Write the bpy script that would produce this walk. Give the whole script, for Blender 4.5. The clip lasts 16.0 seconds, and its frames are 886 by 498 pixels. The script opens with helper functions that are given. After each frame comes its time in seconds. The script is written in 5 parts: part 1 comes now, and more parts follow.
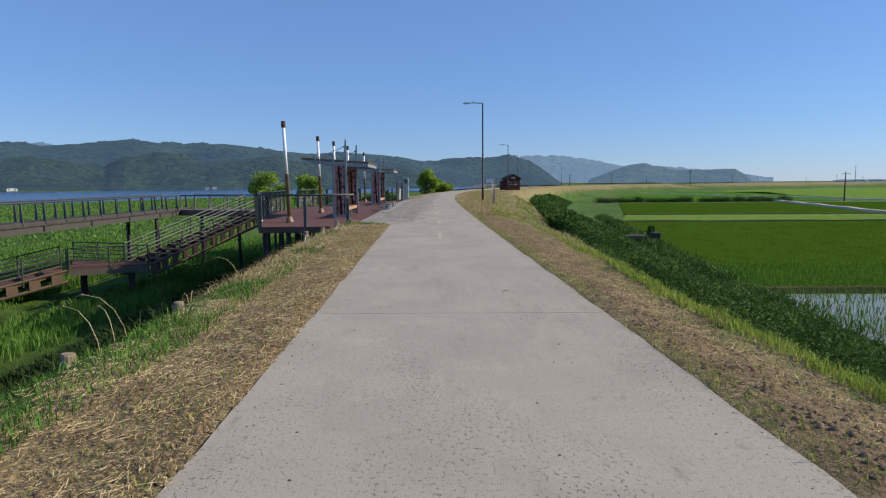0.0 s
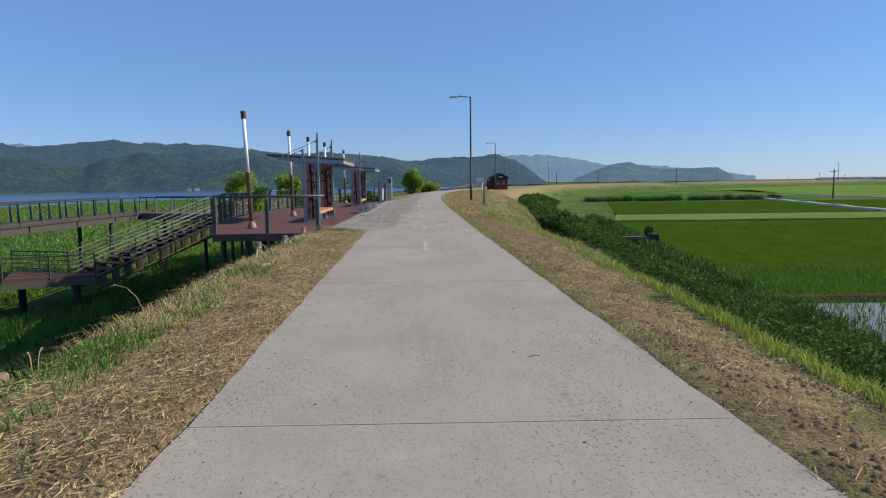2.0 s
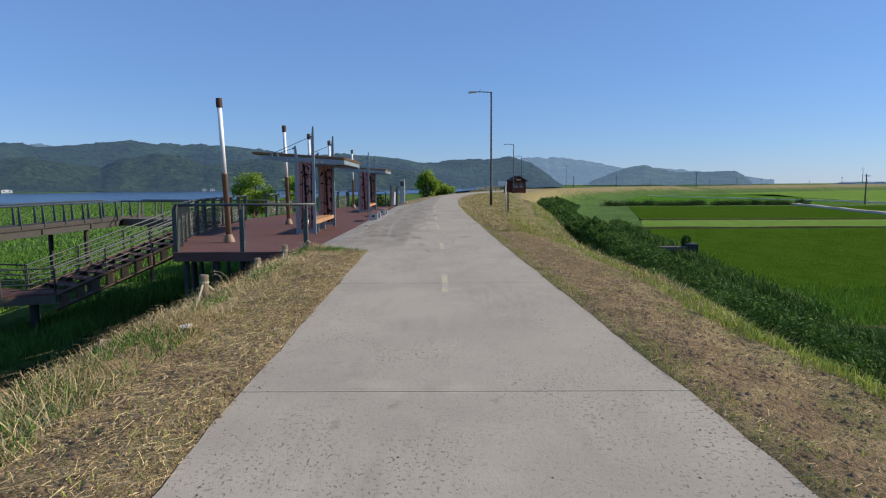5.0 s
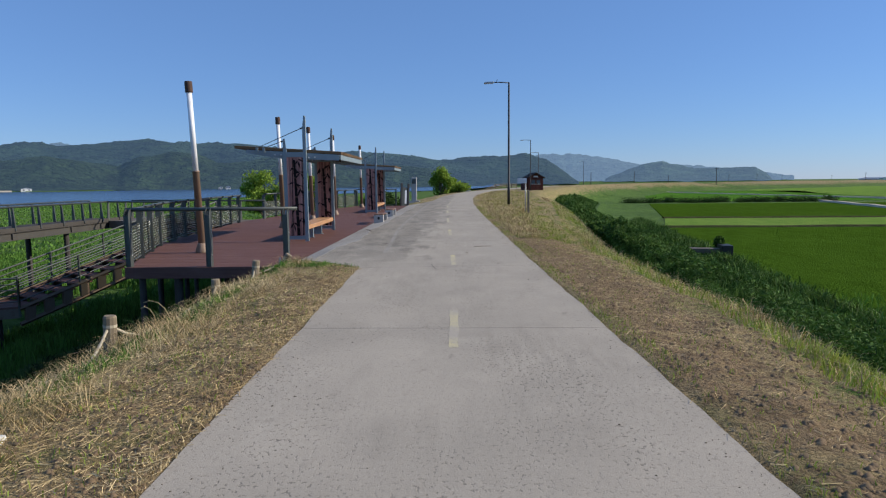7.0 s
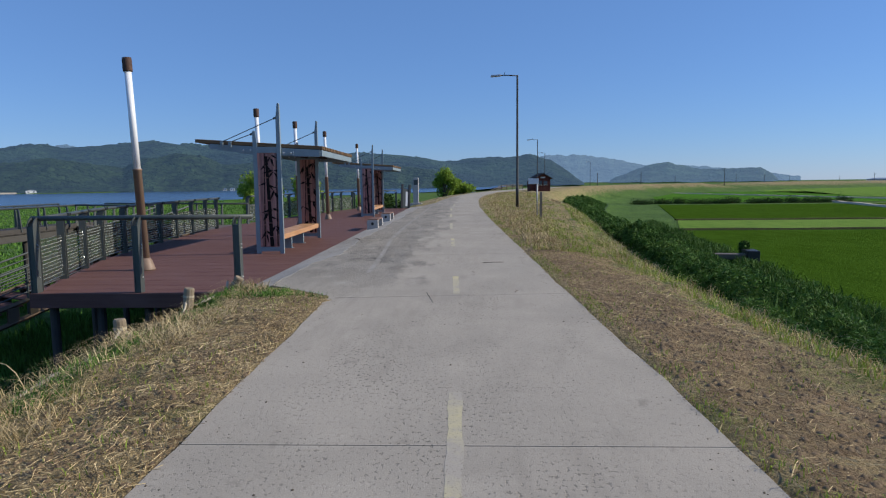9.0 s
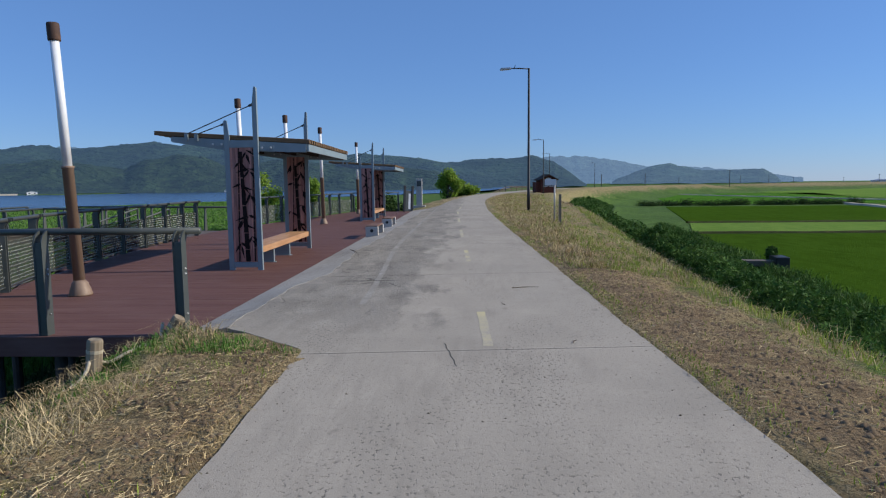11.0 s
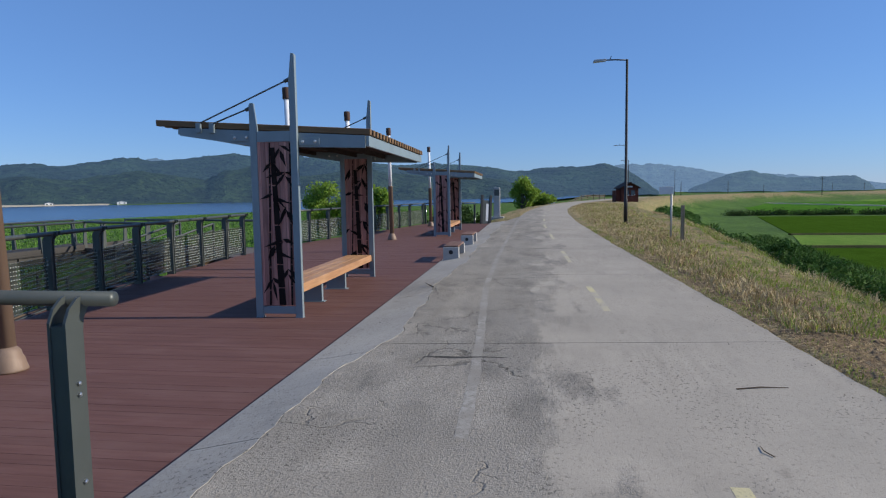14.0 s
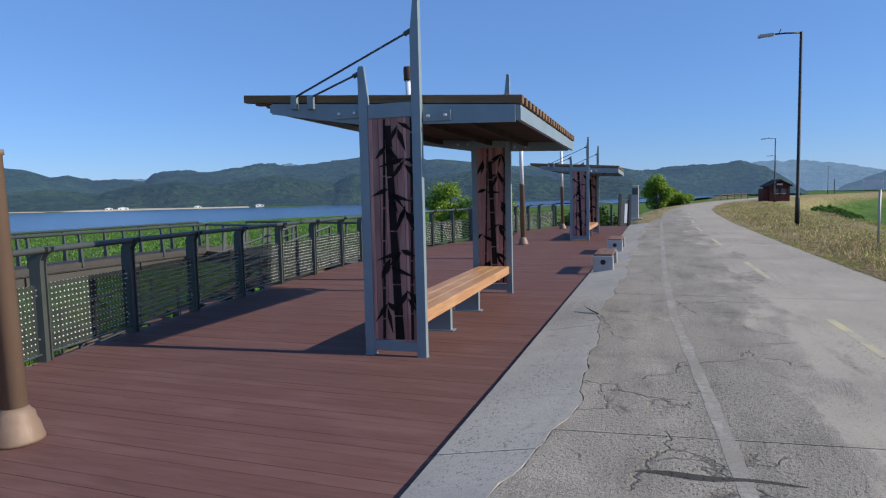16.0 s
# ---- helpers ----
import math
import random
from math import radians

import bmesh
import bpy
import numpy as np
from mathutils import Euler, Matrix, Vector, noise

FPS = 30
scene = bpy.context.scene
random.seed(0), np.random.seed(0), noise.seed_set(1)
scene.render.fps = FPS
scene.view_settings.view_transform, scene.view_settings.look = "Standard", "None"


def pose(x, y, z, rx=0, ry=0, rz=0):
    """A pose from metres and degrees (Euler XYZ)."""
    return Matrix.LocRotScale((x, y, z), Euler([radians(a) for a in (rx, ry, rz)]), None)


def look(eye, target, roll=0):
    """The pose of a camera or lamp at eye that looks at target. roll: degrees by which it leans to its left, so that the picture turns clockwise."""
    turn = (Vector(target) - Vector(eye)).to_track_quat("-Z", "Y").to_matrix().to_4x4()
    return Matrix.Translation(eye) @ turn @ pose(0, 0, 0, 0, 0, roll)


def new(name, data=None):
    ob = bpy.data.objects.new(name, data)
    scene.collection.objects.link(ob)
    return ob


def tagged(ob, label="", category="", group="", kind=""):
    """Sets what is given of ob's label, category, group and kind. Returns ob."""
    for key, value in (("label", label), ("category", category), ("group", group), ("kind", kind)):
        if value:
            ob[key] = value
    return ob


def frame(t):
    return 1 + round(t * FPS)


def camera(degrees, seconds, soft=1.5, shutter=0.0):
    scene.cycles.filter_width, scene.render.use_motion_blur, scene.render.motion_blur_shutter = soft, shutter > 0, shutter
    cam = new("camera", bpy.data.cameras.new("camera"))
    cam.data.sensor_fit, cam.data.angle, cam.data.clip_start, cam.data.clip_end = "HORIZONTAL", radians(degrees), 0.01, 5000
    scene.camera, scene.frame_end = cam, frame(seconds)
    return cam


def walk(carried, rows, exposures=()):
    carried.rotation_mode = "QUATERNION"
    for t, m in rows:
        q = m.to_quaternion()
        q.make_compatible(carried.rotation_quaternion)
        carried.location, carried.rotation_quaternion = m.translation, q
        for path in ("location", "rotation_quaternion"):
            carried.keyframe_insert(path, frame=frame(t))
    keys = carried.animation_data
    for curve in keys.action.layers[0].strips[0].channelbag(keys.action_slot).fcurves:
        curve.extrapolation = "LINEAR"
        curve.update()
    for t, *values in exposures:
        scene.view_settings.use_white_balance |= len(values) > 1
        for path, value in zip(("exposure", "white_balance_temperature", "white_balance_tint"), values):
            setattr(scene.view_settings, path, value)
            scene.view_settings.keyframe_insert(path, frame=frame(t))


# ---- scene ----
cam = camera(70.0, 16.0, soft=1.2)
PATH = [
    (0, (0.413, -0.726, 1.502), (0.396, 1.262, 1.293), -0.4),
    (0.5, (0.408, 0.18, 1.482), (0.393, 2.169, 1.273), -0.55),
    (1, (0.399, 1.067, 1.46), (0.393, 3.056, 1.251), -0.65),
    (1.5, (0.383, 1.938, 1.459), (0.396, 3.927, 1.25), -0.7),
    (2, (0.381, 2.756, 1.456), (0.408, 4.745, 1.246), -0.7),
    (2.5, (0.381, 3.526, 1.463), (0.411, 5.514, 1.251), -0.65),
    (3, (0.327, 4.26, 1.487), (0.361, 6.249, 1.276), -0.6),
    (3.5, (0.254, 4.986, 1.52), (0.285, 6.975, 1.314), -0.5),
    (4, (0.198, 5.739, 1.542), (0.211, 7.729, 1.339), -0.4),
    (6.5, (0.297, 9.674, 1.567), (0.248, 11.663, 1.358), -0.45),
    (7, (0.284, 10.436, 1.592), (0.219, 12.424, 1.38), -0.55),
    (7.5, (0.262, 11.213, 1.597), (0.185, 13.201, 1.387), -0.55),
    (8, (0.262, 11.999, 1.589), (0.181, 13.986, 1.382), -0.6),
    (8.5, (0.269, 12.794, 1.576), (0.187, 14.782, 1.368), -0.6),
    (9, (0.265, 13.578, 1.566), (0.185, 15.566, 1.358), -0.65),
    (11.5, (-0.201, 17.096, 1.57), (-0.292, 19.084, 1.367), -0.65),
    (12, (-0.32, 17.786, 1.6), (-0.436, 19.772, 1.401), -0.65),
    (12.5, (-0.462, 18.506, 1.637), (-0.633, 20.49, 1.451), -0.6),
    (13, (-0.634, 19.247, 1.611), (-0.869, 21.224, 1.428), -0.65),
    (13.5, (-0.811, 19.961, 1.592), (-1.091, 21.933, 1.411), -0.75),
    (14, (-1.007, 20.652, 1.584), (-1.307, 22.622, 1.411), -0.85),
    (14.5, (-1.217, 21.322, 1.583), (-1.588, 23.28, 1.421), -0.9),
    (15, (-1.44, 21.944, 1.571), (-1.931, 23.876, 1.409), -0.95),
    (15.5, (-1.685, 22.541, 1.556), (-2.252, 24.452, 1.396), -1.15),
    (16, (-1.993, 23.119, 1.517), (-2.658, 24.999, 1.355), -1.3),
]
walk(cam, [(t, look(eye, target, roll)) for t, eye, target, roll in PATH], exposures=[(t, e, k, 10) for t, e, k in ((0, 0.10, 6750), (3.5, 0.12, 6800), (7.5, -0.04, 6500), (11.5, -0.13, 6250), (14, -0.06, 6250), (16, 0.12, 6300))])

# ---- light: low morning sun from the field side ----
SUN_EL, SUN_AZ = radians(28), radians(84)   # azimuth clockwise from +y
SUN_DIR = Vector((math.sin(SUN_AZ) * math.cos(SUN_EL), math.cos(SUN_AZ) * math.cos(SUN_EL), math.sin(SUN_EL)))
world = bpy.data.worlds.new("world")
scene.world = world
world.use_nodes = True
sky = world.node_tree.nodes.new("ShaderNodeTexSky")
sky.sky_type, sky.sun_disc, sky.sun_elevation, sky.sun_rotation = "NISHITA", False, SUN_EL, SUN_AZ
sky.air_density, sky.dust_density, sky.ozone_density = 1.0, 0.0, 6.0
bg = world.node_tree.nodes["Background"]
bg.inputs["Strength"].default_value = 0.104
tint = world.node_tree.nodes.new("ShaderNodeMix")
tint.data_type, tint.blend_type = "RGBA", "MULTIPLY"
tint.inputs["Factor"].default_value, tint.inputs["B"].default_value = 1.0, (0.87, 0.96, 1.20, 1)
world.node_tree.links.new(sky.outputs[0], tint.inputs["A"])
haze = world.node_tree.nodes.new("ShaderNodeMix")   # thin even haze that flattens the sky's gradient
haze.data_type = "RGBA"
haze.inputs["Factor"].default_value, haze.inputs["B"].default_value = 0.40, (1.75, 3.5, 7.0, 1)
world.node_tree.links.new(tint.outputs["Result"], haze.inputs["A"])
world.node_tree.links.new(haze.outputs["Result"], bg.inputs["Color"])
sun = new("sun", bpy.data.lights.new("sun", "SUN"))
sun.data.energy, sun.data.angle, sun.data.color = 5.2, radians(0.53), (1.0, 0.90, 0.74)
sun.matrix_world = look(SUN_DIR * 100, (0, 0, 0))

# ---- materials ----


class Mat:
    """A node material in the making: mix of base colours by noises, bump and roughness."""

    def __init__(self, name, color, rough=0.8, metal=0.0, space="Object"):
        self.m = bpy.data.materials.new(name)
        self.m.use_nodes = True
        self.t = self.m.node_tree
        self.n, self.l = self.t.nodes, self.t.links
        self.b = self.n["Principled BSDF"]
        self.b.inputs["Roughness"].default_value = rough
        self.b.inputs["Metallic"].default_value = metal
        self.b.inputs["Specular IOR Level"].default_value = 0.5 if rough < 0.7 else 0.12
        co = self.n.new("ShaderNodeTexCoord")
        geo = self.n.new("ShaderNodeNewGeometry")
        self.co = co.outputs["Object"] if space == "Object" else geo.outputs["Position"]
        self.geo = geo
        rgb = self.n.new("ShaderNodeRGB")
        rgb.outputs[0].default_value = (*color, 1)
        self.c = rgb.outputs[0]
        self.h = None

    def vec(self, scale):
        mp = self.n.new("ShaderNodeMapping")
        mp.inputs["Scale"].default_value = scale
        self.l.new(self.co, mp.inputs["Vector"])
        return mp.outputs[0]

    def noise(self, scale, lo=0.4, hi=0.6, detail=6, stretch=(1, 1, 1), rough=0.6):
        t = self.n.new("ShaderNodeTexNoise")
        t.inputs["Scale"].default_value, t.inputs["Detail"].default_value, t.inputs["Roughness"].default_value = scale, detail, rough
        self.l.new(self.vec(stretch), t.inputs["Vector"])
        return self.ramp(t.outputs[0], lo, hi)

    def ramp(self, sock, lo, hi):
        r = self.n.new("ShaderNodeMapRange")
        r.inputs["From Min"].default_value, r.inputs["From Max"].default_value = lo, hi
        self.l.new(sock, r.inputs["Value"])
        return r.outputs[0]

    def math(self, op, a, b=0.5):
        m = self.n.new("ShaderNodeMath")
        m.operation = op
        for i, v in enumerate((a, b)):
            if isinstance(v, (int, float)):
                m.inputs[i].default_value = v
            else:
                self.l.new(v, m.inputs[i])
        return m.outputs[0]

    def mix(self, color, fac, amount=1.0):
        x = self.n.new("ShaderNodeMix")
        x.data_type = "RGBA"
        self.l.new(self.math("MULTIPLY", fac, amount), x.inputs["Factor"])
        self.l.new(self.c, x.inputs["A"])
        if isinstance(color, tuple):
            x.inputs["B"].default_value = (*color, 1)
        else:
            self.l.new(color, x.inputs["B"])
        self.c = x.outputs["Result"]
        return self

    def vary(self, amount=0.25, per="object"):
        """Lightness that differs from piece to piece."""
        src = self.n.new("ShaderNodeObjectInfo").outputs["Random"] if per == "object" else self.geo.outputs["Random Per Island"]
        hsv = self.n.new("ShaderNodeHueSaturation")
        r = self.n.new("ShaderNodeMapRange")
        r.inputs["To Min"].default_value, r.inputs["To Max"].default_value = 1 - amount, 1 + amount
        self.l.new(src, r.inputs["Value"])
        self.l.new(r.outputs[0], hsv.inputs["Value"])
        self.l.new(self.c, hsv.inputs["Color"])
        self.c = hsv.outputs["Color"]
        return self

    def bump(self, sock, strength=0.3, distance=0.01):
        b = self.n.new("ShaderNodeBump")
        b.inputs["Strength"].default_value, b.inputs["Distance"].default_value = strength, distance
        self.l.new(sock, b.inputs["Height"])
        if self.h:
            self.l.new(self.h, b.inputs["Normal"])
        self.h = b.outputs[0]
        return self

    def cracks(self, scale, width=0.012):
        """Meandering thin lines between the cells of a warped mosaic."""
        v = self.n.new("ShaderNodeTexVoronoi")
        v.feature = "DISTANCE_TO_EDGE"
        v.inputs["Scale"].default_value = scale
        warp = self.n.new("ShaderNodeTexNoise")
        warp.inputs["Scale"].default_value, warp.inputs["Detail"].default_value = 2.2, 6
        self.l.new(self.co, warp.inputs["Vector"])
        add = self.n.new("ShaderNodeVectorMath")
        add.operation = "MULTIPLY_ADD"
        self.l.new(warp.outputs["Color"], add.inputs[0])
        add.inputs[1].default_value = (0.9, 0.9, 0.0)
        self.l.new(self.co, add.inputs[2])
        self.l.new(add.outputs[0], v.inputs["Vector"])
        return self.math("SUBTRACT", 1.0, self.ramp(v.outputs["Distance"], 0.0, width))

    def attr(self, name, channel=0):
        a = self.n.new("ShaderNodeAttribute")
        a.attribute_name = name
        s = self.n.new("ShaderNodeSeparateColor")
        self.l.new(a.outputs["Color"], s.inputs[0])
        return s.outputs[channel]

    def done(self, **inputs):
        self.l.new(self.c, self.b.inputs["Base Color"])
        if self.h:
            self.l.new(self.h, self.b.inputs["Normal"])
        for k, v in inputs.items():
            self.b.inputs[k.replace("_", " ")].default_value = v
        return self.m


def concrete_mat(name, base, dark, stain, dark_amount, aged=None):
    m = Mat(name, base, 0.9, space="World")
    if aged:   # the older, weathered apron side of the lane
        sep = m.n.new("ShaderNodeSeparateXYZ")
        m.l.new(m.co, sep.inputs[0])
        reach = m.math("ADD", sep.outputs[0], m.math("MULTIPLY", m.math("SUBTRACT", m.noise(1.1, 0.25, 0.75, 10, stretch=(1.6, 0.45, 1)), 0.5), 1.7))
        reach = m.math("ADD", reach, m.math("MULTIPLY", m.math("SUBTRACT", m.noise(5.0, 0.25, 0.75, 8, stretch=(1, 0.5, 1)), 0.5), 0.5))
        old = m.math("MULTIPLY", m.ramp(m.math("MULTIPLY", reach, -1.0), 0.62, 1.0), m.ramp(sep.outputs[1], 22.3, 24.6))
        m.mix(aged, old, 0.8)
        m.mix(tuple(c * 0.5 for c in aged), m.math("MULTIPLY", old, m.noise(1.3, 0.47, 0.60, 10, stretch=(1.5, 0.6, 1))), 0.6)
        m.mix(base, m.math("MULTIPLY", old, m.noise(1.1, 0.50, 0.64, 10, stretch=(1.5, 0.4, 1))), 0.8)
        m.mix(tuple(c * 0.4 for c in aged), m.math("MULTIPLY", old, m.noise(45, 0.52, 0.62, 4)), 0.7)
        m.mix(tuple(c * 1.9 for c in aged), m.math("MULTIPLY", old, m.noise(60, 0.60, 0.68, 3)), 0.6)
        m.bump(m.math("MULTIPLY", old, m.noise(45, 0.4, 0.65, 6)), 0.45, 0.008)
        split = m.math("MULTIPLY", m.cracks(0.8), m.math("MULTIPLY", old, m.noise(0.7, 0.48, 0.54, 4)))
        m.mix(tuple(c * 0.25 for c in aged), split, 0.85)
        m.bump(m.math("SUBTRACT", 1.0, split), 0.8, 0.01)
    m.mix(dark, m.noise(0.55, 0.42, 0.66, 8), dark_amount)
    m.mix(stain, m.noise(0.16, 0.5, 0.7, 5, stretch=(1, 0.35, 1)), 0.5)
    m.mix(tuple(c * 0.62 for c in base), m.noise(2.6, 0.55, 0.72, 8, stretch=(1, 0.25, 1)), 0.35)
    m.mix(tuple(c * 1.2 for c in base), m.noise(1.3, 0.56, 0.75, 7), 0.5)
    grain = m.noise(90, 0.3, 0.7, 3)
    worn = m.noise(0.9, 0.47, 0.62, 7, stretch=(1, 0.4, 1))
    pits = m.math("MULTIPLY", m.noise(38, 0.585, 0.635, 2.5, stretch=(1, 0.75, 1)), m.math("ADD", m.math("MULTIPLY", worn, 0.75), 0.25))
    m.mix(tuple(c * 0.22 for c in base), pits, 0.85)
    m.mix(tuple(c * 0.5 for c in base), m.noise(15, 0.64, 0.70, 4), 0.5)
    m.mix(tuple(c * 0.72 for c in base), m.math("MULTIPLY", m.noise(0.35, 0.48, 0.60, 5, stretch=(1, 0.5, 1)), m.noise(8, 0.42, 0.62, 8, stretch=(1, 0.12, 1))), 0.55)
    m.mix(tuple(c * 1.45 for c in base), m.noise(75, 0.64, 0.70, 2), 0.45)
    m.mix(tuple(c * 0.55 for c in base), m.noise(130, 0.50, 0.70, 3), 0.65)
    m.mix(tuple(c * 0.5 for c in base), m.noise(4.5, 0.63, 0.70, 9, stretch=(1, 0.6, 1)), 0.45)
    m.bump(grain, 0.16, 0.004).bump(m.math("SUBTRACT", 1.0, pits), 0.5, 0.006).bump(m.noise(14, 0.35, 0.65, 6), 0.12, 0.006)
    return m.done()


ROAD = concrete_mat("road_concrete", (0.405, 0.362, 0.298), (0.315, 0.284, 0.236), (0.44, 0.40, 0.332), 0.7, (0.265, 0.243, 0.208))
STRIP = concrete_mat("kerb_strip_concrete", (0.43, 0.398, 0.345), (0.32, 0.298, 0.26), (0.46, 0.428, 0.37), 0.6)


def paint_mat(name, color, lo, under):
    m = Mat(name, under, 0.85, space="World")
    m.mix(color, m.math("MULTIPLY", m.noise(14, lo, lo + 0.10, 8), m.noise(1.6, 0.40, 0.62, 8)), 0.75)
    m.mix(tuple(c * 0.5 for c in under), m.noise(48, 0.56, 0.66, 4), 0.6)
    m.bump(m.noise(60, 0.3, 0.7, 3), 0.2, 0.003)
    return m.done()


WHITE_LINE = paint_mat("worn_white_paint", (0.40, 0.38, 0.34), 0.43, (0.27, 0.247, 0.212))
YELLOW_LINE = paint_mat("worn_yellow_paint", (0.60, 0.53, 0.28), 0.34, (0.40, 0.36, 0.30))


def ground_mat():
    """Soil, mown straw and grass, by the zones that the sheet carries: red dry litter, green painted bank shade, blue
    bare soil.
    """
    m = Mat("embankment_ground", (0.07, 0.13, 0.025), 0.95, space="World")
    m.mix((0.11, 0.19, 0.035), m.noise(0.12, 0.4, 0.6, 6), 0.8)
    m.mix((0.035, 0.075, 0.015), m.noise(1.1, 0.45, 0.65, 8), 0.7)
    m.mix((0.022, 0.024, 0.013), m.attr("zone", 1), 0.9)   # near-black tone painted in for the shade on the bank
    dry = m.attr("zone", 0)
    soil = m.attr("zone", 2)
    edge = m.math("ADD", dry, m.math("MULTIPLY", m.math("SUBTRACT", m.noise(1.7, 0.25, 0.75, 8), 0.5), 0.55))
    straw = m.ramp(edge, 0.40, 0.62)
    m.mix((0.31, 0.23, 0.12), straw, 0.95)
    fib = m.noise(26, 0.38, 0.66, 6, stretch=(1, 0.5, 1))
    m.mix((0.40, 0.31, 0.17), m.math("MULTIPLY", straw, fib), 0.6)
    m.mix((0.10, 0.075, 0.04), m.math("MULTIPLY", straw, m.noise(7, 0.52, 0.68, 8)), 0.75)
    m.mix((0.13, 0.16, 0.045), m.math("MULTIPLY", straw, m.noise(1.1, 0.50, 0.64, 8)), 0.75)
    s = m.ramp(m.math("ADD", soil, m.math("MULTIPLY", m.math("SUBTRACT", m.noise(2.2, 0.25, 0.75, 8), 0.5), 0.9)), 0.5, 0.75)
    m.mix((0.26, 0.180, 0.105), s, 0.8)
    m.mix((0.12, 0.08, 0.048), m.math("MULTIPLY", s, m.noise(11, 0.47, 0.62, 8)), 0.75)
    m.bump(m.noise(3.2, 0.3, 0.7, 10), 0.7, 0.06).bump(m.noise(32, 0.3, 0.7, 8), 0.9, 0.025)
    return m.done()


GROUND = ground_mat()


def metal_mat(name, color, rough, metal=0.0, wear=(0.2, 0.16, 0.12), amount=0.25, streak=1.0):
    m = Mat(name, color, rough, metal)
    m.mix(wear, m.noise(5, 0.55, 0.72, 8, stretch=(1, 1, streak)), amount)
    m.mix(tuple(c * 0.72 for c in color), m.noise(1.6, 0.45, 0.65, 5), 0.5)
    m.bump(m.noise(120, 0.3, 0.7, 2), 0.08, 0.001)
    return m.done()


RAIL = metal_mat("dark_olive_steel", (0.075, 0.085, 0.08), 0.45, 0.3, (0.16, 0.15, 0.13))
STEEL = metal_mat("blue_grey_steel", (0.22, 0.275, 0.30), 0.45, 0.15, (0.27, 0.30, 0.31), 0.4, 0.2)
GIRDER = metal_mat("brown_grey_girder", (0.16, 0.135, 0.11), 0.7, 0.2, (0.11, 0.06, 0.035), 0.6)
BRIDGESTEEL = metal_mat("grey_olive_girder", (0.072, 0.068, 0.060), 0.65, 0.2, (0.045, 0.04, 0.034), 0.5)
STAIRBLOCK = metal_mat("tan_timber_block", (0.15, 0.108, 0.075), 0.85, 0.0, (0.13, 0.08, 0.05), 0.6)
BLACKSTEEL = metal_mat("black_lamp_steel", (0.022, 0.022, 0.024), 0.5, 0.2, (0.05, 0.045, 0.04), 0.3)
LAMPHEAD = metal_mat("pale_lamp_head", (0.45, 0.46, 0.47), 0.4, 0.3, (0.35, 0.35, 0.35), 0.3)
RUSTPOLE = metal_mat("brown_weathered_pole", (0.22, 0.15, 0.105), 0.6, 0.1, (0.36, 0.27, 0.20), 0.55, 0.25)
WHITEPOLE = metal_mat("milky_white_tube", (0.80, 0.82, 0.84), 0.35, 0.0, (0.66, 0.66, 0.64), 0.4, 0.15)
CAP = metal_mat("brown_rusty_cap", (0.085, 0.055, 0.045), 0.7, 0.1, (0.2, 0.11, 0.07), 0.6)
COLUMN = metal_mat("dark_column", (0.07, 0.065, 0.06), 0.8, 0.0, (0.12, 0.1, 0.08), 0.4)
SIGNWHITE = metal_mat("white_sign_plate", (0.62, 0.64, 0.66), 0.4, 0.0, (0.5, 0.5, 0.5), 0.3)
SIGNPOST = metal_mat("galvanised_post", (0.38, 0.38, 0.36), 0.5, 0.4, (0.28, 0.25, 0.2), 0.4)
CHROME = metal_mat("bright_bolt", (0.55, 0.55, 0.55), 0.3, 0.9, (0.4, 0.4, 0.4), 0.2)


def wood_mat(name, color, dark, pale, along, rough=0.7, per="object", vary=0.18):
    m = Mat(name, color, rough)
    st = tuple(0.06 if i == along else 1.0 for i in range(3))
    m.mix(dark, m.noise(22, 0.45, 0.62, 7, stretch=st), 0.7)
    m.mix(pale, m.noise(3.5, 0.48, 0.68, 6, stretch=tuple(0.3 if i == along else 1.0 for i in range(3))), 0.6)
    if vary:
        m.vary(vary, per)
    m.bump(m.noise(45, 0.35, 0.65, 5, stretch=st), 0.25, 0.002)
    return m.done()


DECKWOOD = wood_mat("red_brown_deck_board", (0.145, 0.074, 0.062), (0.120, 0.059, 0.050), (0.180, 0.102, 0.088), 0, 0.72, vary=0.06)
PANELWOOD = wood_mat("russet_panel_slat", (0.42, 0.19, 0.155), (0.20, 0.078, 0.062), (0.50, 0.27, 0.22), 2, 0.5, vary=0.38)
BAMBOO = wood_mat("black_bamboo_relief", (0.018, 0.013, 0.012), (0.010, 0.008, 0.008), (0.030, 0.018, 0.015), 2, 0.85, vary=0.0)
BENCHWOOD = wood_mat("honey_bench_timber", (0.48, 0.26, 0.125), (0.34, 0.17, 0.08), (0.60, 0.38, 0.21), 1, 0.5, vary=0.06)
ROOFWOOD = wood_mat("amber_roof_batten", (0.20, 0.125, 0.07), (0.12, 0.075, 0.045), (0.27, 0.19, 0.11), 0, 0.8)
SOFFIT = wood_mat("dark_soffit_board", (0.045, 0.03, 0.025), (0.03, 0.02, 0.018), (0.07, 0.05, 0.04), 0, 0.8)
OLDWOOD = wood_mat("weathered_post_timber", (0.27, 0.22, 0.155), (0.15, 0.12, 0.085), (0.36, 0.31, 0.23), 2, 0.9)
HUTWOOD = wood_mat("dark_red_hut_boards", (0.10, 0.035, 0.028), (0.06, 0.022, 0.018), (0.15, 0.06, 0.045), 2, 0.8)


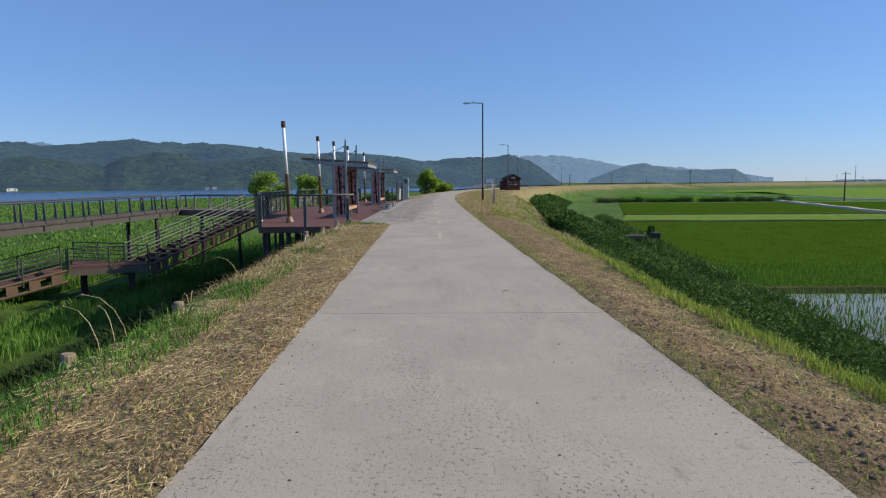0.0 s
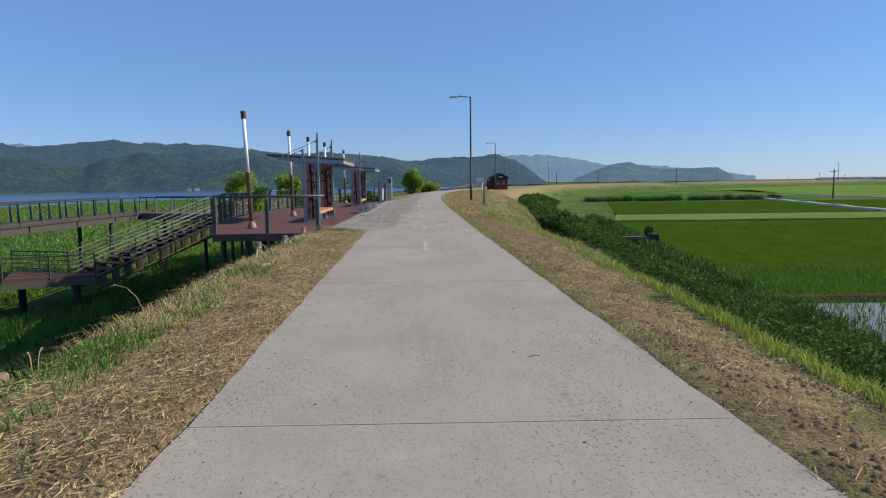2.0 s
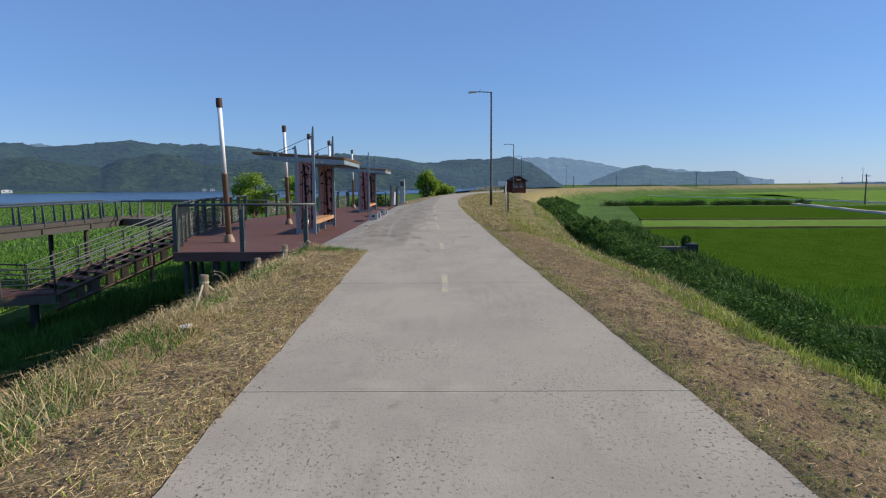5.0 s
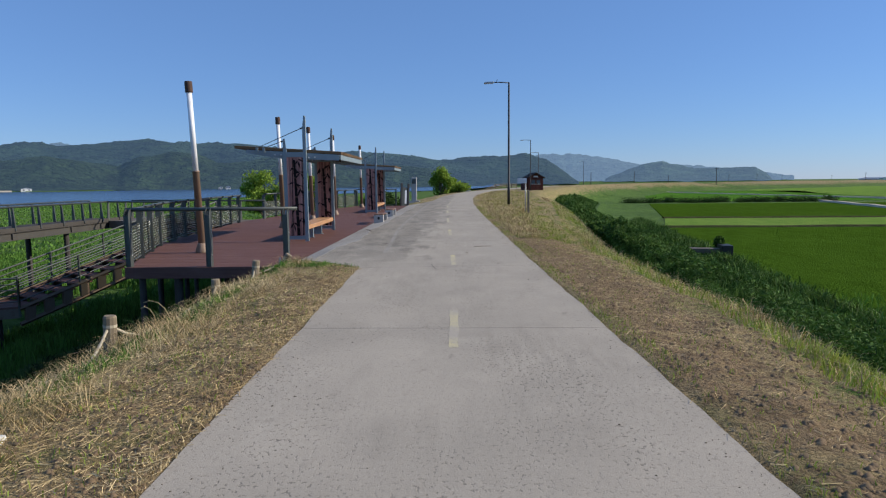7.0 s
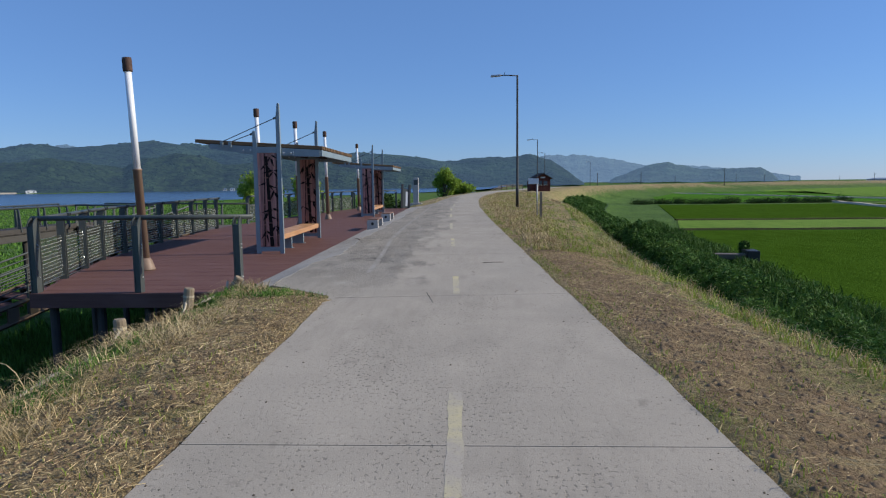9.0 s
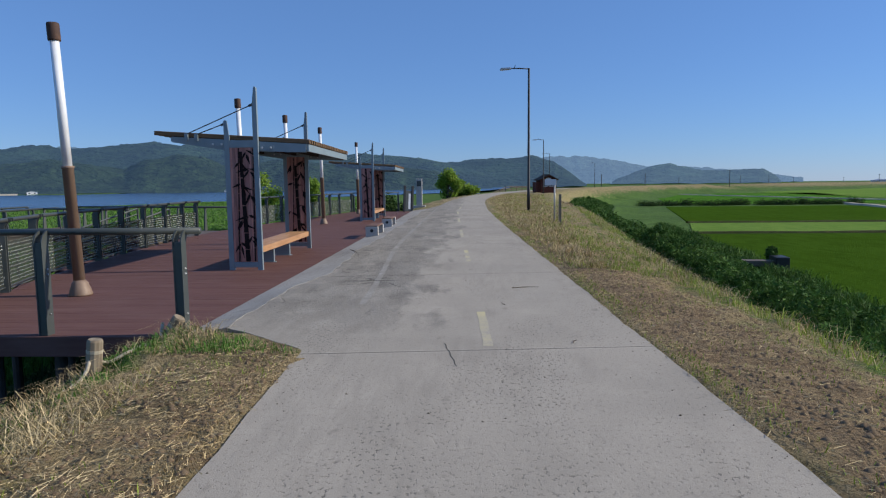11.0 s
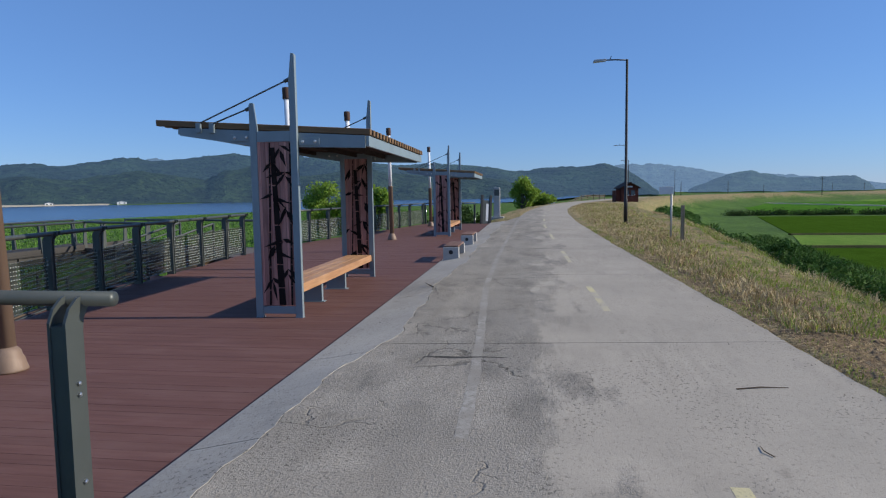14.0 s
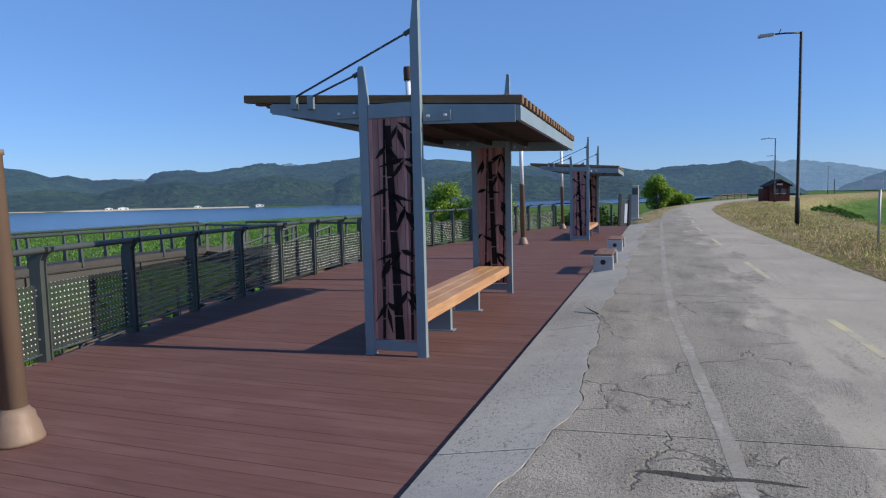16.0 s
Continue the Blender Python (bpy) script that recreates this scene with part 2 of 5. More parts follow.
def granite_mat():
    m = Mat("pale_granite", (0.46, 0.45, 0.43), 0.75)
    m.mix((0.28, 0.27, 0.26), m.noise(120, 0.5, 0.62, 3), 0.7)
    m.mix((0.36, 0.34, 0.31), m.noise(4, 0.45, 0.68, 7), 0.6)
    m.bump(m.noise(90, 0.3, 0.7, 3), 0.2, 0.002)
    return m.done()


GRANITE = granite_mat()
SEAT = wood_mat("brown_stool_seat", (0.20, 0.12, 0.09), (0.13, 0.075, 0.055), (0.28, 0.19, 0.15), 1, 0.7)
ROPE = wood_mat("pale_rope", (0.45, 0.40, 0.30), (0.3, 0.26, 0.19), (0.55, 0.5, 0.4), 0, 0.95, vary=0.0)
PAPER = metal_mat("white_plastic_litter", (0.75, 0.74, 0.70), 0.6, 0.0, (0.6, 0.57, 0.5), 0.4)


def leaf_mat(name, color, pale, dark, trans=0.25, vary=0.3):
    m = Mat(name, color, 0.75, space="World")
    m.mix(pale, m.noise(0.5, 0.42, 0.62, 4), 0.8)
    m.mix(dark, m.noise(2.3, 0.5, 0.66, 4), 0.5)
    m.vary(vary, "island")
    mat = m.done()
    tr = m.n.new("ShaderNodeBsdfTranslucent")
    mx = m.n.new("ShaderNodeMixShader")
    mx.inputs[0].default_value = trans
    m.l.new(m.c, tr.inputs["Color"])
    m.l.new(m.b.outputs[0], mx.inputs[1])
    m.l.new(tr.outputs[0], mx.inputs[2])
    m.l.new(mx.outputs[0], m.n["Material Output"].inputs["Surface"])
    return mat


REED = leaf_mat("green_reed_blade", (0.09, 0.20, 0.035), (0.15, 0.27, 0.05), (0.045, 0.11, 0.02))
WEED = leaf_mat("lime_weed_blade", (0.25, 0.33, 0.055), (0.36, 0.41, 0.09), (0.13, 0.19, 0.03))
HEDGE = leaf_mat("ditch_reed_blade", (0.056, 0.122, 0.024), (0.115, 0.200, 0.042), (0.018, 0.046, 0.012), 0.18, 0.5)
STRAW = leaf_mat("dry_straw_blade", (0.46, 0.35, 0.18), (0.58, 0.47, 0.27), (0.19, 0.115, 0.05), 0.1, 0.45)
RICE = leaf_mat("rice_seedling_blade", (0.09, 0.21, 0.03), (0.12, 0.25, 0.04), (0.06, 0.15, 0.02))
TREELEAF = leaf_mat("bright_willow_leaf", (0.22, 0.33, 0.05), (0.30, 0.40, 0.07), (0.12, 0.21, 0.03), 0.4, 0.35)
# Near-black blades: the bank's deep shade is put into their colour.
BANKLEAF = leaf_mat("shade_dark_bank_blade", (0.022, 0.045, 0.012), (0.034, 0.062, 0.016), (0.012, 0.026, 0.008), 0.05, 0.35)
# Shrub leaf colour, also used where shade among plants is coloured in.
DARKLEAF = leaf_mat("dark_shrub_and_shade_leaf", (0.032, 0.064, 0.016), (0.05, 0.095, 0.022), (0.018, 0.04, 0.01), 0.2, 0.35)
BARK = wood_mat("grey_brown_bark", (0.12, 0.09, 0.065), (0.06, 0.045, 0.035), (0.18, 0.15, 0.11), 2, 0.95)


def field_mat(name, color, dark, pale, rows):
    m = Mat(name, color, 0.85, space="World")
    m.mix(pale, m.noise(0.045, 0.4, 0.62, 6), 0.6)
    m.mix(dark, m.noise(0.9, 0.42, 0.66, 8, stretch=(1, rows, 1)), 0.7)
    m.mix(dark, m.noise(9, 0.5, 0.66, 5), 0.5)
    m.bump(m.noise(6, 0.3, 0.7, 6), 0.8, 0.15)
    return m.done(Specular_IOR_Level=0.0)


PADDY = field_mat("deep_green_rice", (0.055, 0.112, 0.011), (0.040, 0.085, 0.008), (0.066, 0.128, 0.015), 0.4)
PADDY2 = field_mat("fresh_green_rice", (0.085, 0.20, 0.026), (0.06, 0.15, 0.02), (0.11, 0.24, 0.04), 0.4)
PADDY3 = field_mat("pale_green_rice", (0.17, 0.28, 0.055), (0.13, 0.23, 0.045), (0.21, 0.31, 0.075), 0.4)


def water_mat(name, color, rough, bumps, scale):
    m = Mat(name, color, rough, space="World")
    m.mix(tuple(c * 0.6 for c in color), m.noise(0.01, 0.4, 0.6, 4, stretch=(1, 0.3, 1)), 0.5)
    m.bump(m.noise(scale, 0.3, 0.7, 6, stretch=(1, 0.4, 1)), bumps, 0.1)
    return m.done()


WATER = water_mat("lake_water", (0.03, 0.075, 0.16), 0.22, 0.5, 0.5)
# Paddy water's pale base colour stands in for reflected low sky.
PADWATER = water_mat("paddy_water", (0.24, 0.25, 0.22), 0.3, 0.05, 3.0)


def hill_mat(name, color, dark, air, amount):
    """Wooded hillside far off; the haze of the air is a bluish glow put into its surface."""
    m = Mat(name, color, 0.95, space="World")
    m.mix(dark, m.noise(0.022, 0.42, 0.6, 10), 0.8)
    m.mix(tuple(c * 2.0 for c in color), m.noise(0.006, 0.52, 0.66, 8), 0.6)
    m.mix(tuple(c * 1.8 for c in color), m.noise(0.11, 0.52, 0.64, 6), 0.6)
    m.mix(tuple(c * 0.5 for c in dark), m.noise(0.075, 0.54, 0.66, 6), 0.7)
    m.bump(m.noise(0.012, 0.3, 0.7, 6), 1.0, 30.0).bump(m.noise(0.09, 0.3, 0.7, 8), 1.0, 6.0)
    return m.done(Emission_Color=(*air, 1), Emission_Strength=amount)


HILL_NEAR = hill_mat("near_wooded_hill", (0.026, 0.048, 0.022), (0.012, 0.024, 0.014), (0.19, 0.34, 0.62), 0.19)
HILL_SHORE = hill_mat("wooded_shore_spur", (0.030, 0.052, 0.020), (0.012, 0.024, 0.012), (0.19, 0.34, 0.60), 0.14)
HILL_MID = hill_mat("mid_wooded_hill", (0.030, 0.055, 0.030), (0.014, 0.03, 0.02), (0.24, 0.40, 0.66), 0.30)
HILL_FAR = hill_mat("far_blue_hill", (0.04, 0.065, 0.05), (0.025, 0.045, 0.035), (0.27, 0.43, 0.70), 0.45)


def glass_mat():
    """Smoky panel with a raster of white dots."""
    m = Mat("dotted_smoky_glass", (0.55, 0.57, 0.54), 0.4)
    m.done()
    sep = m.n.new("ShaderNodeSeparateXYZ")
    m.l.new(m.co, sep.inputs[0])
    cell = [m.math("SUBTRACT", m.math("FRACT", m.math("MULTIPLY", sep.outputs[i], 16.0)), 0.5) for i in (0, 2)]
    d = m.math("ADD", m.math("MULTIPLY", cell[0], cell[0]), m.math("MULTIPLY", cell[1], cell[1]))
    dot = m.math("LESS_THAN", d, 0.018)
    tr = m.n.new("ShaderNodeBsdfTransparent")
    tr.inputs[0].default_value = (0.58, 0.62, 0.59, 1)
    gl = m.n.new("ShaderNodeBsdfGlossy")
    gl.inputs["Roughness"].default_value = 0.15
    df = m.n.new("ShaderNodeBsdfDiffuse")
    df.inputs[0].default_value = (0.16, 0.18, 0.17, 1)
    a, b, c = (m.n.new("ShaderNodeMixShader") for _ in range(3))
    a.inputs[0].default_value, b.inputs[0].default_value = 0.16, 0.04
    m.l.new(tr.outputs[0], a.inputs[1])
    m.l.new(df.outputs[0], a.inputs[2])
    m.l.new(a.outputs[0], b.inputs[1])
    m.l.new(gl.outputs[0], b.inputs[2])
    m.l.new(dot, c.inputs[0])
    m.l.new(b.outputs[0], c.inputs[1])
    m.l.new(m.b.outputs[0], c.inputs[2])
    m.l.new(c.outputs[0], m.n["Material Output"].inputs["Surface"])
    return m.m


DOTGLASS = glass_mat()
WINDOWGLASS = Mat("dark_window_glass", (0.05, 0.07, 0.09), 0.1).done()
FARWHITE = metal_mat("far_white_wall", (0.75, 0.76, 0.76), 0.8, 0.0, (0.6, 0.6, 0.6), 0.4)
FARROOF = metal_mat("far_blue_roof", (0.25, 0.3, 0.38), 0.7, 0.0, (0.3, 0.2, 0.16), 0.4)
SAND = concrete_mat("pale_shore_sand", (0.50, 0.44, 0.33), (0.4, 0.35, 0.26), (0.55, 0.48, 0.36), 0.5)

# ---- mesh helpers ----


def link(name, bm, material, parent=None, label="", smooth=False):
    me = bpy.data.meshes.new(name)
    bm.to_mesh(me)
    bm.free()
    me.materials.append(material)
    if smooth:
        me.polygons.foreach_set("use_smooth", [True] * len(me.polygons))
    ob = new(name, me)
    ob.parent = parent
    return tagged(ob, label)


def part(name, bm, material, parent, label="", smooth=False):
    return link(name, bm, material, parent, label, smooth)


def thing(name, x=0, y=0, z=0, rz=0.0, **tags):
    ob = new(name)
    ob.matrix_basis = pose(x, y, z, 0, 0, rz)
    return tagged(ob, **tags)


def box(x0, y0, z0, x1, y1, z1, bevel=0.0, bm=None):
    b = bmesh.new() if bm is None or bevel else bm
    vs = [b.verts.new(p) for p in ((x0, y0, z0), (x1, y0, z0), (x1, y1, z0), (x0, y1, z0), (x0, y0, z1), (x1, y0, z1), (x1, y1, z1), (x0, y1, z1))]
    for f in ((3, 2, 1, 0), (4, 5, 6, 7), (0, 1, 5, 4), (1, 2, 6, 5), (2, 3, 7, 6), (3, 0, 4, 7)):
        b.faces.new([vs[i] for i in f])
    if bevel:
        bmesh.ops.bevel(b, geom=b.edges[:], offset=bevel, segments=2, affect="EDGES", profile=0.5)
    return b


def prism(outline, axis, a, b, bevel=0.0):
    """An outline of two coordinates drawn out along the third axis from a to b."""
    bm = bmesh.new()

    def at(p, v):
        q = list(p)
        q.insert(axis, v)
        return q
    lo, hi = [bm.verts.new(at(p, a)) for p in outline], [bm.verts.new(at(p, b)) for p in outline]
    n = len(outline)
    bm.faces.new(lo)
    bm.faces.new(hi[::-1])
    for i in range(n):
        bm.faces.new((lo[i], hi[i], hi[(i + 1) % n], lo[(i + 1) % n]))
    bmesh.ops.recalc_face_normals(bm, faces=bm.faces)
    if bevel:
        bmesh.ops.bevel(bm, geom=bm.edges[:], offset=bevel, segments=1, affect="EDGES")
    return bm


def lathe(profile, sides=16):
    """A turned body from (radius, height) pairs."""
    bm = bmesh.new()
    rings = [[bm.verts.new((r * math.cos(a), r * math.sin(a), z)) for a in (math.tau * i / sides for i in range(sides))] for r, z in profile]
    for p, q in zip(rings, rings[1:]):
        for i in range(sides):
            bm.faces.new((p[i], p[(i + 1) % sides], q[(i + 1) % sides], q[i]))
    bm.faces.new(rings[0][::-1])
    bm.faces.new(rings[-1])
    return bm


def tube(points, r, sides=8, bm=None):
    """A round bar along points; r is one radius or one for each point."""
    bm = bm or bmesh.new()
    pts = [Vector(p) for p in points]
    rs = r if isinstance(r, (list, tuple)) else [r] * len(pts)
    rings = []
    for i, p in enumerate(pts):
        d = (pts[min(i + 1, len(pts) - 1)] - pts[max(i - 1, 0)]).normalized()
        u = d.cross(Vector((0, 0, 1)) if abs(d.z) < 0.9 else Vector((1, 0, 0))).normalized()
        v = d.cross(u)
        rings.append([bm.verts.new(p + (u * math.cos(a) + v * math.sin(a)) * rs[i]) for a in (math.tau * k / sides for k in range(sides))])
    for p, q in zip(rings, rings[1:]):
        for i in range(sides):
            bm.faces.new((p[i], p[(i + 1) % sides], q[(i + 1) % sides], q[i]))
    bm.faces.new(rings[0][::-1])
    bm.faces.new(rings[-1])
    bmesh.ops.recalc_face_normals(bm, faces=bm.faces)
    return bm


def mesh_np(name, verts, faces, material, parent=None, attr=None, smooth=False):
    """A mesh from arrays: verts (n, 3), faces (m, k)."""
    me = bpy.data.meshes.new(name)
    n, (m, k) = len(verts), faces.shape
    me.vertices.add(n)
    me.vertices.foreach_set("co", np.ascontiguousarray(verts, dtype=np.float32).ravel())
    me.loops.add(m * k)
    me.loops.foreach_set("vertex_index", np.ascontiguousarray(faces, dtype=np.int32).ravel())
    me.polygons.add(m)
    me.polygons.foreach_set("loop_start", np.arange(0, m * k, k, dtype=np.int32))
    me.polygons.foreach_set("loop_total", np.full(m, k, dtype=np.int32))
    if smooth:
        me.polygons.foreach_set("use_smooth", np.ones(m, dtype=bool))
    me.update(calc_edges=True)
    if attr is not None:
        a = me.attributes.new("zone", "FLOAT_COLOR", "POINT")
        a.data.foreach_set("color", np.ascontiguousarray(attr, dtype=np.float32).ravel())
    me.materials.append(material)
    ob = new(name, me)
    ob.parent = parent
    return ob


# ---- the plan: road line, embankment, deck ----
DECK_Z = -0.15
ROAD_LINE = [(-60, 1.1), (-20, 0.95), (2, 0.68), (6.5, 0.54), (14, 0.27), (18, 0.14), (23, -0.03), (30, -0.2), (40, -0.45), (55, -0.68), (70, -0.5),
             (82, 0.0), (95, 1.1), (107, 2.6), (118, 4.4), (130, 6.8), (145, 10.5), (162, 14.8), (200, 27), (240, 42), (300, 75), (380, 145), (470, 290), (560, 600), (600, 1200)]
RY, RX = np.array([p[0] for p in ROAD_LINE], float), np.array([p[1] for p in ROAD_LINE], float)
HALF = 1.68


def road_x(y):
    return float(np.interp(y, RY, RX))


def smooth_line(step):
    """The road's centre, rounded, as points about step metres apart."""
    pts = np.stack([RX, RY], 1)
    seg = np.r_[0, np.cumsum(np.hypot(*np.diff(pts, axis=0).T))]
    s = np.arange(0, seg[-1], step)
    return np.stack([np.interp(s, seg, pts[:, 0]), np.interp(s, seg, pts[:, 1])], 1)


LINE = smooth_line(3.0)


def offset(x, y):
    """Signed distance from the road's centre line: negative on the lake side."""
    x, y = np.asarray(x, float), np.asarray(y, float)
    out = np.full(x.shape, 1e9)
    flat, fx, fy = out.ravel(), x.ravel(), y.ravel()
    for lo in range(0, len(fx), 4000):
        px, py = fx[lo:lo + 4000, None], fy[lo:lo + 4000, None]
        a, b = LINE[:-1], LINE[1:]
        d = b - a
        t = np.clip(((px - a[:, 0]) * d[:, 0] + (py - a[:, 1]) * d[:, 1]) / (d ** 2).sum(1), 0, 1)
        ex, ey = px - a[:, 0] - t * d[:, 0], py - a[:, 1] - t * d[:, 1]
        q = np.hypot(ex, ey)
        k = q.argmin(1)
        i = np.arange(len(k))
        side = np.sign(d[k, 1] * ex[i, k] - d[k, 0] * ey[i, k])
        flat[lo:lo + 4000] = q[i, k] * np.where(side == 0, 1, side)
    return flat.reshape(x.shape)


PROFILE = [(-3000, -7.0), (-260, -7.0), (-170, -5.4), (-140, -4.3), (-40, -4.2), (-13, -4.2), (-9.6, -3.9), (-4.6, -0.75), (-3.5, -0.12), (-2.3, 0.005), (-1.9, 0.012), (-1.70, 0.005), (-1.60, -0.06), (1.60, -0.06), (1.70, 0.005), (1.9, 0.012), (2.3, 0.005),
           (3.5, -0.15), (4.1, -0.27), (4.9, -0.78), (7.2, -3.3), (9.0, -3.5), (11.0, -3.3), (13.0, -3.5), (14.0, -4.0), (4000, -4.0)]
PU, PZ = np.array([p[0] for p in PROFILE], float), np.array([p[1] for p in PROFILE], float)


def value_noise(x, y, scale, seed):
    """Cheap smooth noise on arrays, about -1 to 1."""
    r = np.random.RandomState(seed)
    out = 0
    for k in range(5):
        a, p, f = r.rand() * math.tau, r.rand() * math.tau, scale * (0.7 + 1.2 * r.rand())
        out = out + np.sin((x * math.cos(a) + y * math.sin(a)) * f + p)
    return out / 2.5


def widening(y):
    """By how much the field side verge is wider than at the start of the walk."""
    return np.interp(y, [9, 20, 27, 32, 40, 57, 80], [-0.75, 0.0, 0.0, 0.4, 1.6, 3.9, 5.0])


def verge_v(u, y):
    """The distance from the road's centre with the widening of the verge taken out."""
    w = widening(y)
    return np.where(u < 1.9, u, np.where(u < 3.5 + w, 1.9 + (u - 1.9) * 1.6 / (1.6 + w), u - w))


def ground_z(x, y):
    x, y = np.asarray(x, float), np.asarray(y, float)
    u = np.array(x - np.interp(y, RY, RX))
    far = y > 100
    if far.any():
        u[far] = offset(x[far], y[far])
    z = np.interp(verge_v(u, y), PU, PZ)
    rough = np.interp(np.abs(u), [1.75, 2.2, 6, 14, 40], [0.0, 0.025, 0.07, 0.10, 0.10])
    rough = rough * (np.abs(u) < 120) * np.where(u > 13, 0.15, 1.0)
    z = z + rough * (value_noise(x, y, 2.1, 3) + 0.6 * value_noise(x, y, 6.3, 5))
    below = (y > 23.2) & (y < 58.5) & (u < -1.5) & (x > -12)   # kept clear of the apron and the deck
    z = np.where(below, np.minimum(z, np.interp(x, [-3.75, -3.45, -2.9], [-0.5, -0.30, -0.16])), z)
    taper = (y >= 58.5) & (y < 66) & (u < -1.5) & (u > -3.2)
    z = np.where(taper, np.minimum(z, -0.03), z)
    apron_front = (y > 22.0) & (y <= 23.2) & (u < -1.6) & (u > -3.3)   # level with the apron's slanting front edge
    z = np.where(apron_front, np.where(x > -1.60 - (y - 22.14) * 1.24, -0.004, np.maximum(z, 0.004)), z)
    return z, u


def deck_left(y):
    return float(np.interp(y, [23.5, 28, 29.5, 31, 32.4, 34, 35.5, 37.2, 40, 43.5, 48, 54.7, 57.5], [-6.85, -8.36, -8.65, -8.96, -9.13, -9.38, -9.51, -9.73, -9.88, -9.63, -9.05, -8.05, -7.6]))


def deck_right(y):
    return float(np.interp(y, [23.5, 28.5, 36, 46, 57.5], [-3.36, -3.40, -3.50, -3.62, -3.80]))


DECK_Y0, DECK_Y1 = 23.5, 57.4


def build_ground():
    def axis(*parts):
        return np.unique(np.concatenate([np.arange(a, b, s) for a, b, s in parts] + [[parts[-1][1]]]))
    xs = axis((-3000, -400, 200), (-400, -120, 20), (-120, -30, 5), (-30, -12, 1.0), (-12, -4, 0.3), (-4, -1, 0.1), (-1, 1.2, 0.3), (1.2, 5.2, 0.1), (5.2, 14, 0.3), (14, 30, 1.0), (30, 120, 6), (120, 600, 30), (600, 4000, 200))
    ys = axis((-60, -6, 3), (-6, 40, 0.2), (40, 100, 1.0), (100, 220, 4), (220, 640, 14), (640, 4800, 160))
    gx, gy = np.meshgrid(xs, ys)
    z, u = ground_z(gx, gy)
    # the land behind the far shore rises out of the water
    z = np.where((gx < -100) & (gy + gx * -0.9 > 980), np.maximum(z, -4.0), z)
    v = verge_v(u, gy)
    dry = np.interp(v, [-4.2, -3.4, -2.8, 2.8, 3.6, 4.6, 5.6], [0.0, 0.30, 0.9, 0.85, 0.58, 0.35, 0.2])
    far = np.clip((gy - 30) / 25, 0, 1)
    dry = np.maximum(dry, far * np.interp(v, [-8, -3, 3, 5.5, 7.0], [0.2, 0.6, 0.60, 0.58, 0.2]))
    soil = np.interp(v, [-3.0, -2.5, -1.9, -1.7, 1.7, 2.0, 3.0, 3.5], [0.0, 0.55, 0.60, 0.6, 0.45, 0.78, 0.70, 0.0]) * (1 - 0.8 * far)
    # Band of ground coloured dark where the lake side bank lies in shade.
    bank_shade = np.interp(u, [-13.5, -12.5, -5.4, -4.7], [0.0, 1.0, 1.0, 0.0]) * (gy < 70)
    zone = np.stack([dry, bank_shade, soil, np.ones_like(dry)], -1).reshape(-1, 4)
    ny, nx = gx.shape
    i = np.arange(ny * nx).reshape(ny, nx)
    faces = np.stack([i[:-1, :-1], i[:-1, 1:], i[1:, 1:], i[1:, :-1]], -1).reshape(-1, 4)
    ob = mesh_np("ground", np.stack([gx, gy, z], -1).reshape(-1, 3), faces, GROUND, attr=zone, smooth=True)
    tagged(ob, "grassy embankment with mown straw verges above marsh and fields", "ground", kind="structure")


build_ground()

# ---- road slabs, apron, lines ----
JOINTS = [-14.6, -9.6, -4.4, 0.9, 6.47, 11.95, 17.22, 22.29, 27.4, 33.0, 38.8, 44.2, 49.6, 55.0, 60.5, 66, 72, 78, 84, 90, 96, 102, 108, 114, 120, 127, 134, 141, 148, 156, 164, 172, 180, 190, 200]


def edge_wobble(y, seed):
    return 0.009 * math.sin(y * 1.9 + seed) + 0.006 * math.sin(y * 4.7 + seed * 2) + 0.006 * math.sin(y * 11.3 + seed * 3) + 0.004 * math.sin(y * 23.0 + seed)


def slab(name, y0, y1, left, right, z, material, parent, thick=0.16, step=0.3, fall=0.0, bev=0.006, skew=(0.0, 0.0)):
    n = max(2, int((y1 - y0) / step))
    bm = bmesh.new()
    rows = []
    for i in range(n + 1):
        y = y0 + (y1 - y0) * i / n
        k = skew[0] + (skew[1] - skew[0]) * i / n
        a, b = left(y + k * (left(y) - road_x(y))), right(y)
        rows.append([bm.verts.new((px, y + k * (px - road_x(y)), pz)) for px, pz in ((a, z - thick - fall), (a, z - bev - fall), (a + bev, z - fall), (b - bev, z), (b, z - bev), (b, z - thick))])
    for p, q in zip(rows, rows[1:]):
        for k in range(5):
            bm.faces.new((p[k], p[k + 1], q[k + 1], q[k]))
    bm.faces.new(rows[0][::-1])
    bm.faces.new(rows[-1])
    bmesh.ops.recalc_face_normals(bm, faces=bm.faces)
    return part(name, bm, material, parent)


road = thing("road", label="grey jointed concrete lane along the embankment crest", category="road", kind="structure")


def crack_x(y):
    return float(np.interp(y, [22, 23.6, 24.5, 26, 27.8, 30.5, 36, 60], [-2.77, -2.8, -2.83, -2.76, -2.64, -2.74, -2.75, -2.9])) + 0.05 * math.sin(y * 0.93) + 0.035 * math.sin(y * 2.31 + 1) + 0.018 * math.sin(y * 5.9 + 2) + 0.009 * math.sin(y * 14.3) + 0.005 * math.sin(y * 37)


def lane_left(y):
    """The lane's lake side edge, which widens into the apron along the deck."""
    edge = road_x(y) - HALF
    if y < 22.29 or y > 64:
        return edge + edge_wobble(y, 1)
    if y < 23.25:
        return edge + (crack_x(23.25) - edge) * (y - 22.29) / 0.96 + edge_wobble(y * 2, 3)
    if y < 57.2:
        return crack_x(y) + 0.004
    return crack_x(57.2) + (edge - crack_x(57.2)) * (y - 57.2) / 6.8


